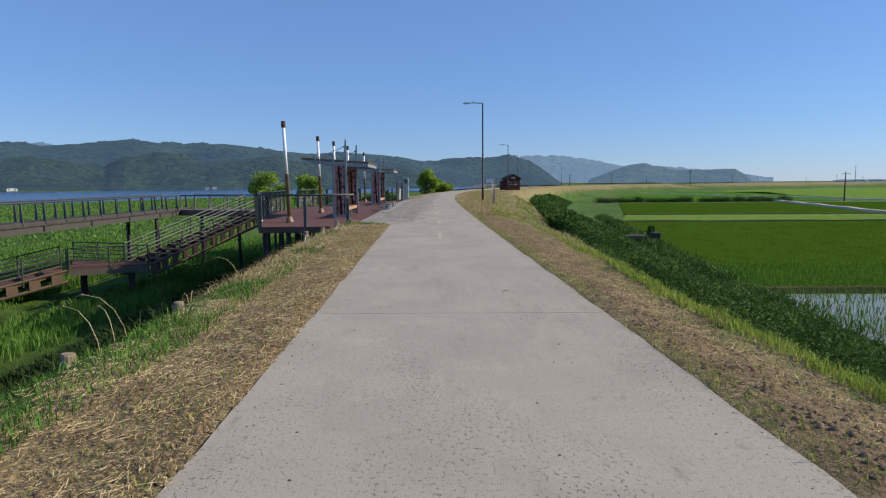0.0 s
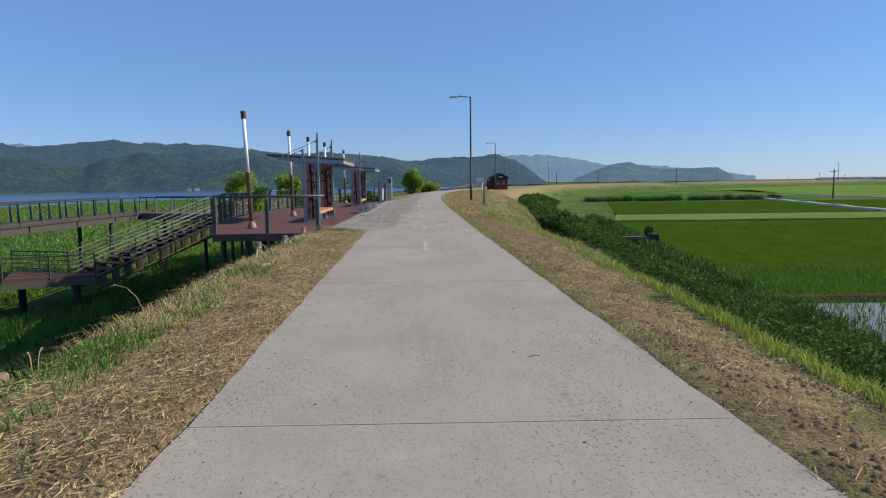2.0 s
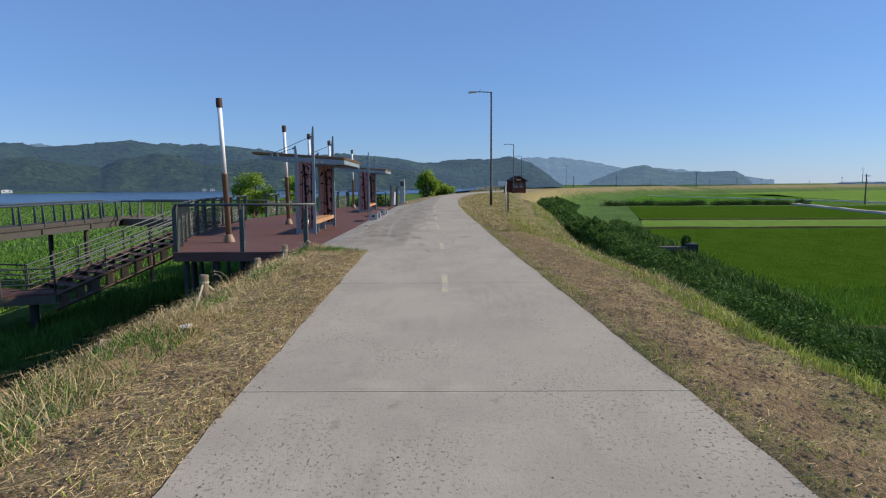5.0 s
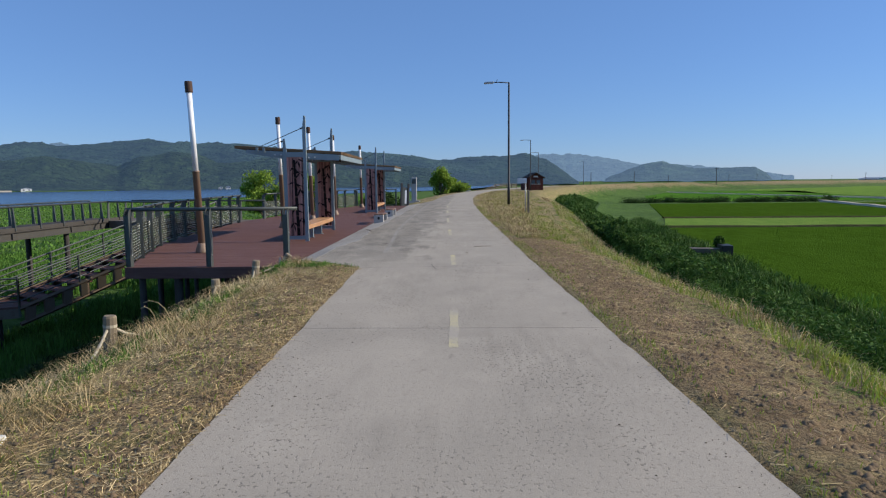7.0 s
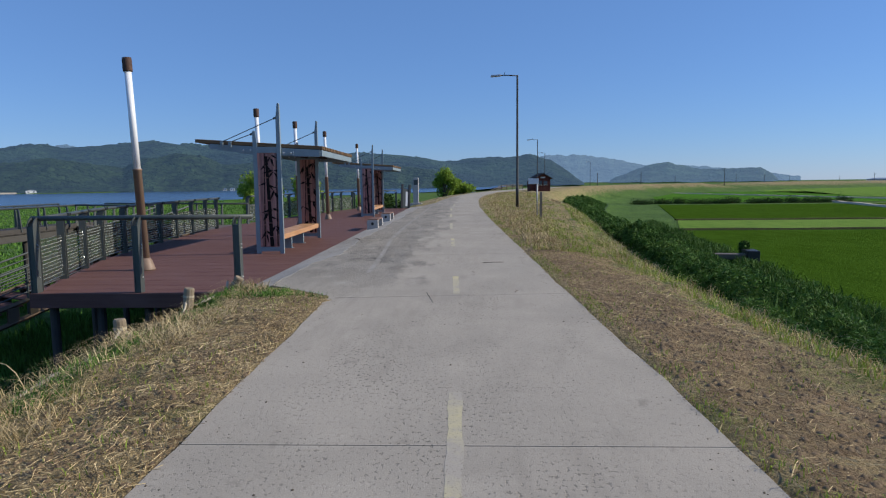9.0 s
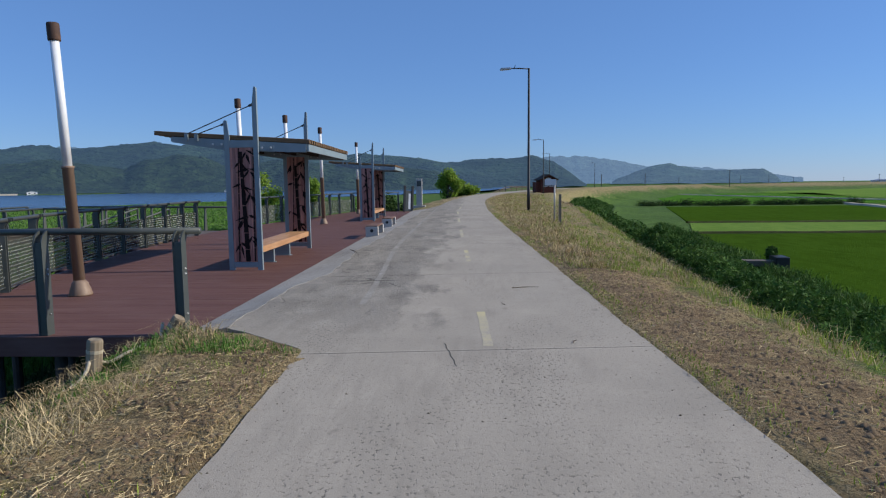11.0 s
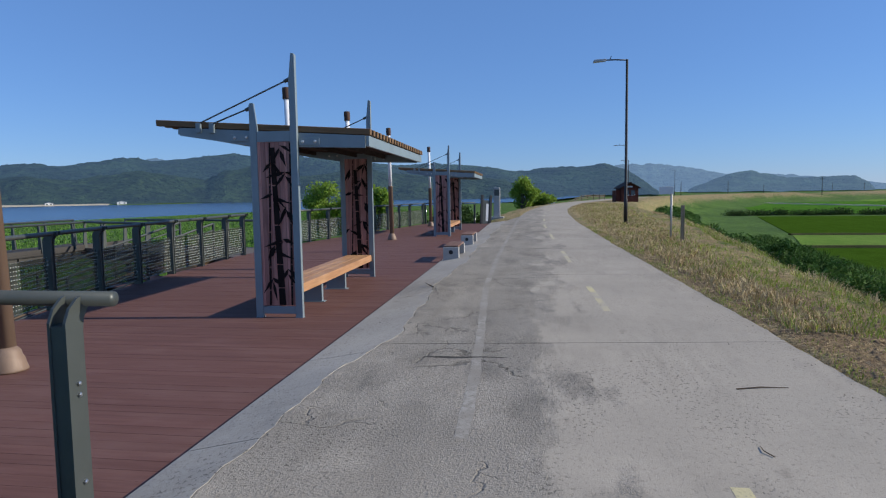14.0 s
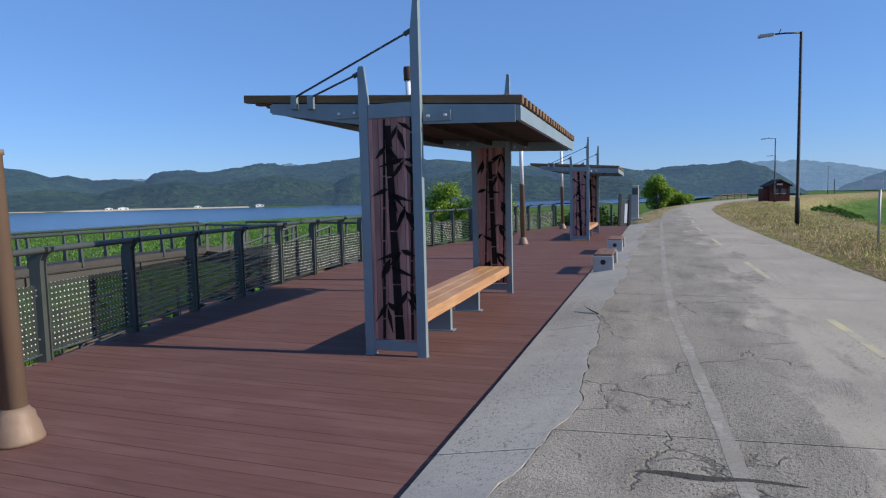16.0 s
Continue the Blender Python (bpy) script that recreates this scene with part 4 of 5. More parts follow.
stair("stair", STAIR_TOP, STAIR_LOW, 1.9, 13, "stepped boardwalk stair with barred steel rails down to the marsh")
landing = thing("stair_landing", label="timber landing with barred rails between two stair flights", category="landing")
LAND = [(-15.0, 31.4), (-16.7, 32.3), (-19.9, 33.2), (-18.2, 29.9)]
part("deck_slab", prism(LAND, 2, -2.62, -2.55), DECKWOOD, landing)
part("girder", prism([(x * 0.995 - 0.08, y * 0.995 + 0.15) for x, y in LAND], 2, -2.95, -2.625), GIRDER, landing)
for a, b in (((-16.7, 32.3), (-19.9, 33.2)), ((-15.0, 31.4), (-18.2, 29.9))):
    for k in range(5):
        part("rail_bar", tube([(*a, -2.37 + k * 0.2), (*b, -2.37 + k * 0.2)], 0.022 if k < 4 else 0.034, 6), RAIL, landing)
    for i in range(3):
        p = [a[j] + (b[j] - a[j]) * i / 2 for j in (0, 1)]
        part("post", box(p[0] - 0.03, p[1] - 0.03, -2.6, p[0] + 0.03, p[1] + 0.03, -1.5, 0.004), RAIL, landing)
for x, y in ((-16.0, 31.6), (-18.5, 31.6)):
    c = lathe([(0.16, -4.5), (0.16, -2.95)], 10)
    c.transform(pose(x, y, 0))
    part("column", c, COLUMN, landing)
stair("stair", Vector((-18.3, 29.9, -2.6)), Vector((-24.0, 25.2, -4.1)), 1.9, 8, "lower flight of boardwalk stair sinking into the reeds")

# ---- shelters ----


def leaf_outline(x, z, a, n, w):
    """A pointed bamboo leaf in the panel's plane."""
    d, s = Vector((math.cos(a), math.sin(a))), Vector((-math.sin(a), math.cos(a)))
    p = Vector((x, z))
    return [tuple(p), tuple(p + d * n * 0.35 + s * w), tuple(p + d * n), tuple(p + d * n * 0.35 - s * w)]


def shelter_panel(parent, y, seed):
    """Russet slats behind a steel frame, with black bamboo stems and leaves standing proud on both faces."""
    r = random.Random(seed)
    x, edges = -0.26, []
    while x < 0.255:
        w = r.uniform(0.035, 0.075)
        edges.append((x, min(x + w, 0.26)))
        x += w
    pan = None
    for a, b in edges:
        bm = box(a + 0.002, y - 0.012 - r.uniform(0, 0.006), 0.17, b - 0.002, y + 0.012, 2.46)
        s = part("slat", bm, PANELWOOD, parent)
        pan = pan or s
    polys = []
    for cx, w, lean in ((0.05, 0.050, -0.035), (-0.13, 0.013, 0.03), (0.19, 0.012, 0.02)):
        z0 = 0.17
        while z0 < 2.42:
            z1 = min(z0 + r.uniform(0.22, 0.34), 2.45)
            k = 1.0 - 0.35 * (z0 / 2.3)
            x0, x1 = cx + lean * (z0 - 0.2), cx + lean * (z1 - 0.2)
            x0, x1 = max(-0.23, min(0.23, x0)), max(-0.23, min(0.23, x1))
            polys.append([(x0 - w * k, z0 + 0.008), (x0 + w * k, z0 + 0.008), (x1 + w * k * 0.9, z1 - 0.008), (x1 - w * k * 0.9, z1 - 0.008)])
            z0 = z1
            if cx < 0.1 and w > 0.02 and z1 > 2.2:
                break
    for zc, side in ((0.52, -1), (0.66, 1), (0.98, -1), (1.12, 1), (1.52, 1), (1.72, -1), (2.02, 1), (2.2, -1), (2.36, 1)):
        xc = side * r.uniform(0.03, 0.17)
        for _ in range(r.randint(3, 5)):
            a = r.choice((-1, 1)) * r.uniform(0.2, 1.4) - math.pi / 2 + r.uniform(-0.3, 0.3)
            polys.append(leaf_outline(xc, zc + r.uniform(-0.05, 0.05), a, r.uniform(0.17, 0.30), r.uniform(0.018, 0.030)))
    for poly in polys:
        poly = [(max(-0.25, min(0.25, p[0])), max(0.18, min(2.45, p[1]))) for p in poly]
        part("bamboo_piece", prism(poly, 1, y - 0.027, y + 0.025), BAMBOO, parent, "black cut-out bamboo")


def shelter(x, y, rz, seed, label):
    """Two steel ladder frames with a slatted roof hung from their tall posts and a bench between."""
    ob = thing("shelter", x, y, DECK_Z, rz, label=label, category="shelter", group="deck shelters")
    L = 4.5
    for k, yy in enumerate((0.0, L)):
        for s, top in ((-1, 2.99), (1, 3.64)):
            xx = s * 0.295
            tip = [(-0.052, 0), (0.052, 0), (0.048, top - 0.02), (0.03, top), (-0.005, top), (-0.05, top - 0.38)] if s > 0 else [(-0.052, 0), (0.052, 0), (0.05, top - 0.33), (0.01, top), (-0.035, top), (-0.048, top - 0.03)]
            bm = prism([(p[0] + xx, p[1]) for p in tip], 1, yy - 0.035, yy + 0.035, 0.004)
            part("post", bm, STEEL, ob)
        for z0, z1 in ((0.055, 0.155), (2.455, 2.60)):
            part("crosspiece", box(-0.242, yy - 0.03, z0, 0.242, yy + 0.03, z1, 0.004), STEEL, ob)
        shelter_panel(ob, yy, seed + k)
        # roof beam of this frame, deeper in the middle and thin at the lake end
        beam = prism([(-1.42, 2.58), (-1.42, 2.69), (1.30, 2.515), (1.30, 2.35), (0.35, 2.38), (-0.35, 2.41)], 1, yy + 0.037, yy + 0.057)
        part("roof_beam", beam, STEEL, ob)
        for bx in (-0.5, 0.5):
            plate = part("splice_plate", box(bx - 0.15, yy + 0.016, 2.44 - bx * 0.08, bx + 0.15, yy + 0.036, 2.54 - bx * 0.08, 0.003), STEEL, ob)
            for px in (-0.09, 0.09):
                bolt = lathe([(0.022, 0), (0.022, 0.012), (0.012, 0.020)], 8)
                bolt.transform(pose(bx + px, yy + 0.016, 2.49 - bx * 0.08, 90))
                part("bolt", bolt, CHROME, plate, "bright steel bolt")
        for (x0, z0), (x1, z1) in (((0.25, 3.30), (-1.12, 2.73)), ((-0.33, 2.93), (-0.92, 2.72))):
            part("tie_rod", tube([(x0, yy, z0), (x1, yy, z1)], 0.011, 6), RAIL, ob, "thin dark steel tie rod")
            part("rod_clamp", tube([(x0 + 0.02, yy, z0 + 0.01), (x0 - 0.07, yy, z0 - 0.03)], 0.026, 8), RAIL, ob)
        for bx, bz in ((-1.12, 2.73), (-0.92, 2.72)):
            part("rod_bracket", box(bx - 0.035, yy - 0.012, bz - 0.12, bx + 0.035, yy + 0.036, bz + 0.02, 0.004), STEEL, ob)
    slope = -0.16 / 2.44

    def rz_at(px):
        return 2.545 + (px - 1.02) * slope
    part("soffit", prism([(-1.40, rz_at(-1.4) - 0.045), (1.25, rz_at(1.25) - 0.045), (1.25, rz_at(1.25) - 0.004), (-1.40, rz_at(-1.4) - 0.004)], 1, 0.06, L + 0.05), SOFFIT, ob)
    part("edge_channel", prism([(1.305, 2.37), (1.35, 2.37), (1.35, 2.51), (1.305, 2.515)], 1, 0.062, L + 0.3), STEEL, ob)
    part("edge_channel", prism([(-1.46, 2.60), (-1.425, 2.60), (-1.425, 2.68), (-1.46, 2.685)], 1, 0.062, L + 0.25), STEEL, ob)
    for px in (-0.9, 0.0, 0.6):
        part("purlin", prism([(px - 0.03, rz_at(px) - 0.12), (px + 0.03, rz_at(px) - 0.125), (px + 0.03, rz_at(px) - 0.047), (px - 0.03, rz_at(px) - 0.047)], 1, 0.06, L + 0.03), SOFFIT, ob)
    n = 22
    first = None
    for i in range(n):
        yy = 0.11 + (L + 0.19) * i / (n - 1)
        prof = [(-1.80, rz_at(-1.80)), (1.37, rz_at(1.37)), (1.37, rz_at(1.37) + 0.085), (-1.80, rz_at(-1.80) + 0.085)]
        if first is None:
            first = part("batten", prism(prof, 1, -0.045, 0.045, 0.006), ROOFWOOD, ob)
        else:
            first_copy = new("batten", first.data)
            first_copy.parent = ob
            first_copy.location = (0, yy, 0)
    first.location = (0, 0.11, 0)
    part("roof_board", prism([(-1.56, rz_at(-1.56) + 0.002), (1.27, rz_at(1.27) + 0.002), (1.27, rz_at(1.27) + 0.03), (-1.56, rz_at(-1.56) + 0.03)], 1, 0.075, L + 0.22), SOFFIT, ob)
    for i, x0 in enumerate((-0.245, -0.065, 0.115)):
        part("bench_plank", box(x0, 0.04, 0.375, x0 + 0.176, L - 0.04, 0.46, 0.008), BENCHWOOD, ob, "honey timber bench plank")
    part("bench_skirt", box(0.262, 0.04, 0.33, 0.292, L - 0.04, 0.458, 0.006), BENCHWOOD, ob, "honey timber bench edge")
    for yy in (1.35, 2.75):
        part("bench_leg", box(-0.16, yy - 0.04, 0.0, 0.2, yy + 0.04, 0.372, 0.004), STEEL, ob)
        part("foot_plate", box(-0.2, yy - 0.07, 0.0, 0.24, yy + 0.07, 0.012), STEEL, ob)
    for yy in (0.0, L):
        for s in (-1, 1):
            part("foot_plate", box(s * 0.295 - 0.055, yy - 0.045, 0.0, s * 0.295 + 0.055, yy + 0.045, 0.01), STEEL, ob)
    ob.matrix_basis = pose(x, y, DECK_Z, 0, 0, rz) @ Matrix.Diagonal((1, 1, 1.018, 1))
    return ob


shelter(-4.69, 29.2, 1.7, 5, "steel shelter with slatted timber roof, bamboo panels and honey timber bench")
shelter(-4.95, 46.4, 1.2, 9, "second steel shelter with slatted timber roof at the deck's far end")

# ---- light poles on the deck ----


def light_pole(x, y, lean, label="slim deck light pole, brown below and milky white above"):
    ob = thing("light_pole", x, y, DECK_Z, label=label, category="lamp post", group="deck light poles")
    ob.matrix_basis = pose(x, y, DECK_Z, 0, lean, 0)
    part("base", lathe([(0.175, 0.0), (0.175, 0.02), (0.165, 0.05), (0.15, 0.12), (0.13, 0.16), (0.125, 0.20), (0.10, 0.23), (0.085, 0.25)], 20), RUSTPOLE, ob, "bell-shaped brown foot", True)
    part("shaft", lathe([(0.085, 0.2), (0.083, 2.03), (0.095, 2.035), (0.095, 2.07)], 20), RUSTPOLE, ob, "weathered brown tube", True)
    part("tube", lathe([(0.070, 2.06), (0.066, 4.04)], 20), WHITEPOLE, ob, "milky white tube", True)
    part("cap", lathe([(0.088, 4.0), (0.092, 4.02), (0.092, 4.24), (0.085, 4.27), (0.03, 4.28)], 20), CAP, ob, "rusty brown cap", True)
    return ob


for x, y, lean in ((-6.36, 26.25, -2.0), (-6.76, 35.0, -1.2), (-6.68, 39.5, -1.2), (-6.62, 44.5, -0.8), (-6.8, 54.5, -0.8)):
    light_pole(x, y, lean)

# ---- granite stools ----


def stool(x, y, n, label):
    ob = thing("stone_bench", x, y, DECK_Z, 0.8, label=label, category="bench", group="stone benches")
    for yy in (0.0, n - 0.16):
        part("end_block", box(-0.20, yy, 0, 0.20, yy + 0.16, 0.385, 0.008), GRANITE, ob)
    part("seat", box(-0.185, 0.03, 0.386, 0.185, n - 0.03, 0.425, 0.006), SEAT, ob, "brown timber seat")
    emblem = lathe([(0.055, 0), (0.055, 0.004), (0.03, 0.006)], 14)
    emblem.transform(pose(0.0, -0.001, 0.26, 90))
    part("emblem", emblem, BLACKSTEEL, ob, "small dark round emblem")
    return ob


stool(-3.22, 36.5, 1.5, "pale granite bench with brown seat on the apron edge")
stool(-3.32, 41.0, 1.5, "pale granite bench with brown seat, second along the apron")

# ---- roadside things ----


def street_lamp(x, y, h, label="tall black street lamp with one arm"):
    z = float(ground_z(np.array([x]), np.array([y]))[0][0])
    ob = thing("street_lamp", x, y, z, label=label, category="street lamp", group="street lamps")
    k = h / 8.3
    part("base_plate", box(-0.2, -0.2, -0.1, 0.2, 0.2, 0.03, 0.01), BLACKSTEEL, ob)
    part("pole", lathe([(0.10, 0), (0.095, 1.2), (0.075, 1.25), (0.06, h - 0.05), (0.055, h)], 12), BLACKSTEEL, ob, "", True)
    part("arm", tube([(0.0, 0, h - 0.04), (-0.6 * k, 0, h + 0.0), (-1.15 * k, 0, h + 0.0)], 0.035, 8), BLACKSTEEL, ob, "", True)
    part("stub", tube([(-0.85 * k, 0, h + 0.02), (-0.78 * k, 0, h + 0.2)], 0.02, 6), BLACKSTEEL, ob)
    head = prism([(-1.65 * k, -0.10), (-1.70 * k, -0.05), (-1.62 * k, 0.03), (-1.05 * k, 0.05), (-1.05 * k, -0.06)], 1, -0.13, 0.13, 0.015)
    head.transform(Matrix.Translation((0, 0, h)))
    part("lamp_head", head, LAMPHEAD, ob, "pale flat lamp head")
    return ob


for x, y in ((3.43, 54.5), (11.5, 117), (18.2, 163), (43, 238)):
    street_lamp(x, y, 8.3)


def ground_at(x, y):
    return float(ground_z(np.array([float(x)]), np.array([float(y)]))[0][0])


sign = thing("road_sign", 3.5, 43.4, ground_at(3.5, 43.4), label="small white sign on a galvanised post in the verge", category="sign")
part("post", lathe([(0.035, -0.2), (0.035, 1.75)], 10), SIGNPOST, sign, "", True)
part("plate", box(-0.42, -0.035, 1.52, 0.06, -0.036 - 0.01, 1.78, 0.003), SIGNWHITE, sign, "blank pale sign plate")
stake = thing("stake", 3.45, 41.4, ground_at(3.45, 41.4), label="weathered timber marker stake in the verge", category="stake")
part("shaft", box(-0.05, -0.05, -0.2, 0.05, 0.05, 1.15, 0.008), OLDWOOD, stake)

pillar = thing("stone_pillar", -3.75, 62.6, ground_at(-3.75, 62.6), 0, label="upright grey stone marker pillar on a plinth", category="monument")
part("plinth", box(-0.45, -0.3, -0.2, 0.45, 0.3, 0.16, 0.02), GRANITE, pillar)
part("shaft", box(-0.21, -0.16, 0.16, 0.21, 0.16, 2.1, 0.02), GRANITE, pillar)
part("dark_panel", box(-0.16, -0.175, 1.55, 0.16, -0.162, 1.95, 0.003), RAIL, pillar, "dark inset panel")

board = thing("information_board", -4.05, 57.0, ground_at(-4.05, 57.0), 8, label="leaning information board between dark timber uprights", category="sign")
for s in (-0.28, 0.25):
    bm = box(s - 0.07, -0.06, -0.3, s + 0.07, 0.06, 2.0, 0.01)
    part("upright", bm, BLACKSTEEL, board)
bm = box(-0.2, -0.02, 0.3, 0.17, 0.02, 1.7, 0.004)
part("panel", bm, RAIL, board, "dark weathered panel")
part("notice", box(-0.02, -0.03, 0.5, 0.13, -0.022, 1.5, 0.002), SIGNWHITE, board, "narrow pale notice")
board.matrix_basis = pose(-4.05, 57.0, ground_at(-4.05, 57.0), -6, 5, 25)

# rope barrier of short stakes along the lake side of the verge
POSTS = [(-3.45, 5.5, 0.17, 3), (-3.5, 8.3, 0.19, -3), (-3.5, 11.0, 0.16, 2), (-3.55, 14.1, 0.15, 4), (-3.65, 17.2, 0.42, 2), (-3.86, 20.8, 0.36, -3), (-3.64, 22.1, 0.34, 6), (-3.45, 23.1, 0.36, 32)]
tops = []
for x, y, h, lean in POSTS:
    g = ground_at(x, y)
    ob = thing("barrier_stake", x, y, g, label="short weathered timber stake of the rope barrier", category="stake", group="rope barrier stakes")
    ob.matrix_basis = pose(x, y, g, 0, lean, 0)
    part("shaft", lathe([(0.07, -0.15), (0.07, h - 0.02), (0.06, h)], 12), OLDWOOD, ob)
    part("groove", lathe([(0.073, h - 0.13), (0.073, h - 0.10)], 12), ROPE, ob, "pale rope turn")
    tops.append((x, y, g + h - 0.115))
rope = thing("barrier_rope", label="slack pale rope sagging between the stakes into the grass", category="rope")
for a, b in zip(tops[3:], tops[4:]):
    pts = []
    for i in range(13):
        t = i / 12
        x, y = a[0] + (b[0] - a[0]) * t + 0.1 * math.sin(t * math.pi), a[1] + (b[1] - a[1]) * t
        z = a[2] + (b[2] - a[2]) * t - 0.55 * math.sin(t * math.pi)
        pts.append((x, y, max(z, ground_at(x, y) + 0.03)))
    part("rope_span", tube(pts, 0.018, 6), ROPE, rope, "", True)

litter = bmesh.new()
bmesh.ops.create_icosphere(litter, subdivisions=2, radius=0.06)
for v in litter.verts:
    v.co = Vector((v.co.x * 1.3, v.co.y * 0.9, v.co.z * 0.55)) * (1 + 0.75 * noise.noise(v.co * 26))
ob = link("litter", litter, PAPER)
ob.matrix_basis = pose(-2.65, 14.15, ground_at(-2.65, 14.15) + 0.015)
tagged(ob, "crumpled white plastic litter lying on the straw verge", "litter")

# ---- hut, far railing, culvert ----
hut = thing("hut", 12.6, 126, ground_at(12.6, 126) - 0.1, 10, label="small dark red timber hut with a gabled roof on the dike", category="hut")
part("wall", prism([(-1.7, 0), (1.7, 0), (1.7, 2.3), (0, 3.05), (-1.7, 2.3)], 1, -1.6, 1.6), HUTWOOD, hut)
for s in (-1, 1):
    part("roof", prism([(0, 3.06), (s * 2.05, 2.16), (s * 2.05, 2.30), (0, 3.22)], 1, -2.0, 2.0), SOFFIT, hut)
for x0 in (-1.0, 0.2):
    part("window", box(x0, -1.63, 1.15, x0 + 0.8, -1.602, 1.85), WINDOWGLASS, hut)
    part("window_frame", box(x0 - 0.06, -1.64, 1.08, x0 + 0.86, -1.631, 1.14), SIGNWHITE, hut)
part("name_board", box(-0.5, -1.64, 2.35, 0.5, -1.602, 2.6), SIGNWHITE, hut, "small pale board under the gable")
part("side_box", box(-2.6, -1.2, 0, -1.72, 1.2, 1.9, 0.02), HUTWOOD, hut)
hut.matrix_basis = pose(13.0, 126, ground_at(13.0, 126) - 0.1, 0, 0, 10) @ Matrix.Diagonal((0.8, 0.9, 0.98, 1))

fence = thing("timber_fence", 0, 0, 0, label="brown timber railing at the lane's far bend", category="fence")
for i in range(9):
    x, y = 2.2 + i * 1.25, 140 + i * 1.6
    g = ground_at(x, y)
    part("post", box(x - 0.08, y - 0.08, g - 0.2, x + 0.08, y + 0.08, g + 1.1), GIRDER, fence)
    if i < 8:
        x2, y2 = x + 1.25, y + 1.6
        for h in (0.35, 0.65, 0.95):
            part("rail", tube([(x, y, g + h), (x2, y2, ground_at(x2, y2) + h)], 0.07, 6), GIRDER, fence)
marker = thing("white_marker", 1.2, 132, ground_at(1.2, 132), label="small white notice box beside the lane", category="sign")
part("post", box(-0.1, -0.1, -0.2, 0.1, 0.1, 0.4), OLDWOOD, marker)
part("panel", box(-0.55, -0.12, 0.4, 0.55, 0.12, 1.5, 0.02), SIGNWHITE, marker)

culvert = thing("culvert", 15.4, 56.2, -4.0, -8, label="weathered concrete irrigation sluice at the paddy edge", category="sluice")
part("beam", box(0, -0.5, 0.35, 6.2, 0.5, 0.7, 0.04), GIRDER, culvert)
part("wall", box(0, -0.45, -0.6, 0.5, 0.45, 0.345, 0.03), GIRDER, culvert)
part("gate_box", box(5.6, -0.9, -0.6, 7.0, 0.9, 0.95, 0.05), BLACKSTEEL, culvert, "dark sluice box")


culvert.matrix_basis = pose(15.4, 56.2, -4.0, 0, 0, -8) @ Matrix.Diagonal((0.55, 0.8, 1, 1))


def power_pole(x, y, h, arms=2):
    g = ground_at(x, y)
    ob = thing("power_pole", x, y, g, label="distant grey concrete power pole with cross-arms", category="power pole", group="power poles")
    part("pole", lathe([(0.2, -0.3), (0.12, h)], 8), COLUMN, ob)
    for i in range(arms):
        part("cross_arm", box(-1.1, -0.06, h - 0.6 - i * 0.9, 1.1, 0.06, h - 0.48 - i * 0.9), COLUMN, ob)
    return ob


for x, y, h, arms in ((56, 290, 9, 0), (88, 340, 10, 0), (150, 480, 9, 0), (132, 346, 11, 2), (104, 166, 7.6, 1), (210, 520, 10, 0), (250, 560, 10, 1), (330, 680, 11, 1), (390, 640, 11, 2),
                      (460, 820, 12, 1), (300, 470, 12, 2), (520, 800, 12, 2), (640, 900, 12, 1)):
    power_pole(x, y, h, arms)


def far_house(x, y, w, d, h, rz, z=-4.3, material=None):
    ob = thing("far_house", x, y, z, rz, label="tiny pale building on the far shore", category="house", group="far buildings")
    part("wall", prism([(-w / 2, 0), (w / 2, 0), (w / 2, h), (0, h * 1.35), (-w / 2, h)], 1, -d / 2, d / 2), FARWHITE, ob)
    for s in (-1, 1):
        part("roof", prism([(0, h * 1.36), (s * w * 0.55, h * 0.93), (s * w * 0.55, h * 1.02), (0, h * 1.46)], 1, -d / 2 - 0.4, d / 2 + 0.4), FARROOF, ob)
    for k in (-0.25, 0.25):
        part("window", box(k * w - 0.7, -d / 2 - 0.06, h * 0.35, k * w + 0.7, -d / 2 - 0.02, h * 0.75), WINDOWGLASS, ob)


for b, d, w, h in ((-34.6, 762, 9, 2.6), (-20.2, 762, 5, 2.2), (-20.8, 762, 4, 2), (-45, 762, 10, 2.6), (-46, 762, 7, 2.4), (-39.5, 762, 7, 2.4)):
    far_house(d * math.sin(radians(b)), d * math.cos(radians(b)), w, 8, h, -b)
for i in range(9):
    far_house(520 + i * 26, 830 + 9 * (i % 3), 18, 40, 4, 5 * i, -4.0)
shore = thing("far_shore", label="pale sandy bank along the far lake shore", category="shore", kind="structure")
for b0, b1 in ((-47, -41), (-41, -35.5), (-54, -47)):
    n = 12
    bm = bmesh.new()
    rows = []
    for i in range(n + 1):
        b = radians(b0 + (b1 - b0) * i / n)
        rows.append([bm.verts.new((d * math.sin(b), d * math.cos(b), z)) for d, z in ((752, -5), (758, -3.6), (800, -3.0))])
    for p, q in zip(rows, rows[1:]):
        for k in range(2):
            bm.faces.new((p[k], p[k + 1], q[k + 1], q[k]))
    part("bank", bm, SAND, shore)

# ---- vegetation ----
RNG = np.random.RandomState(42)


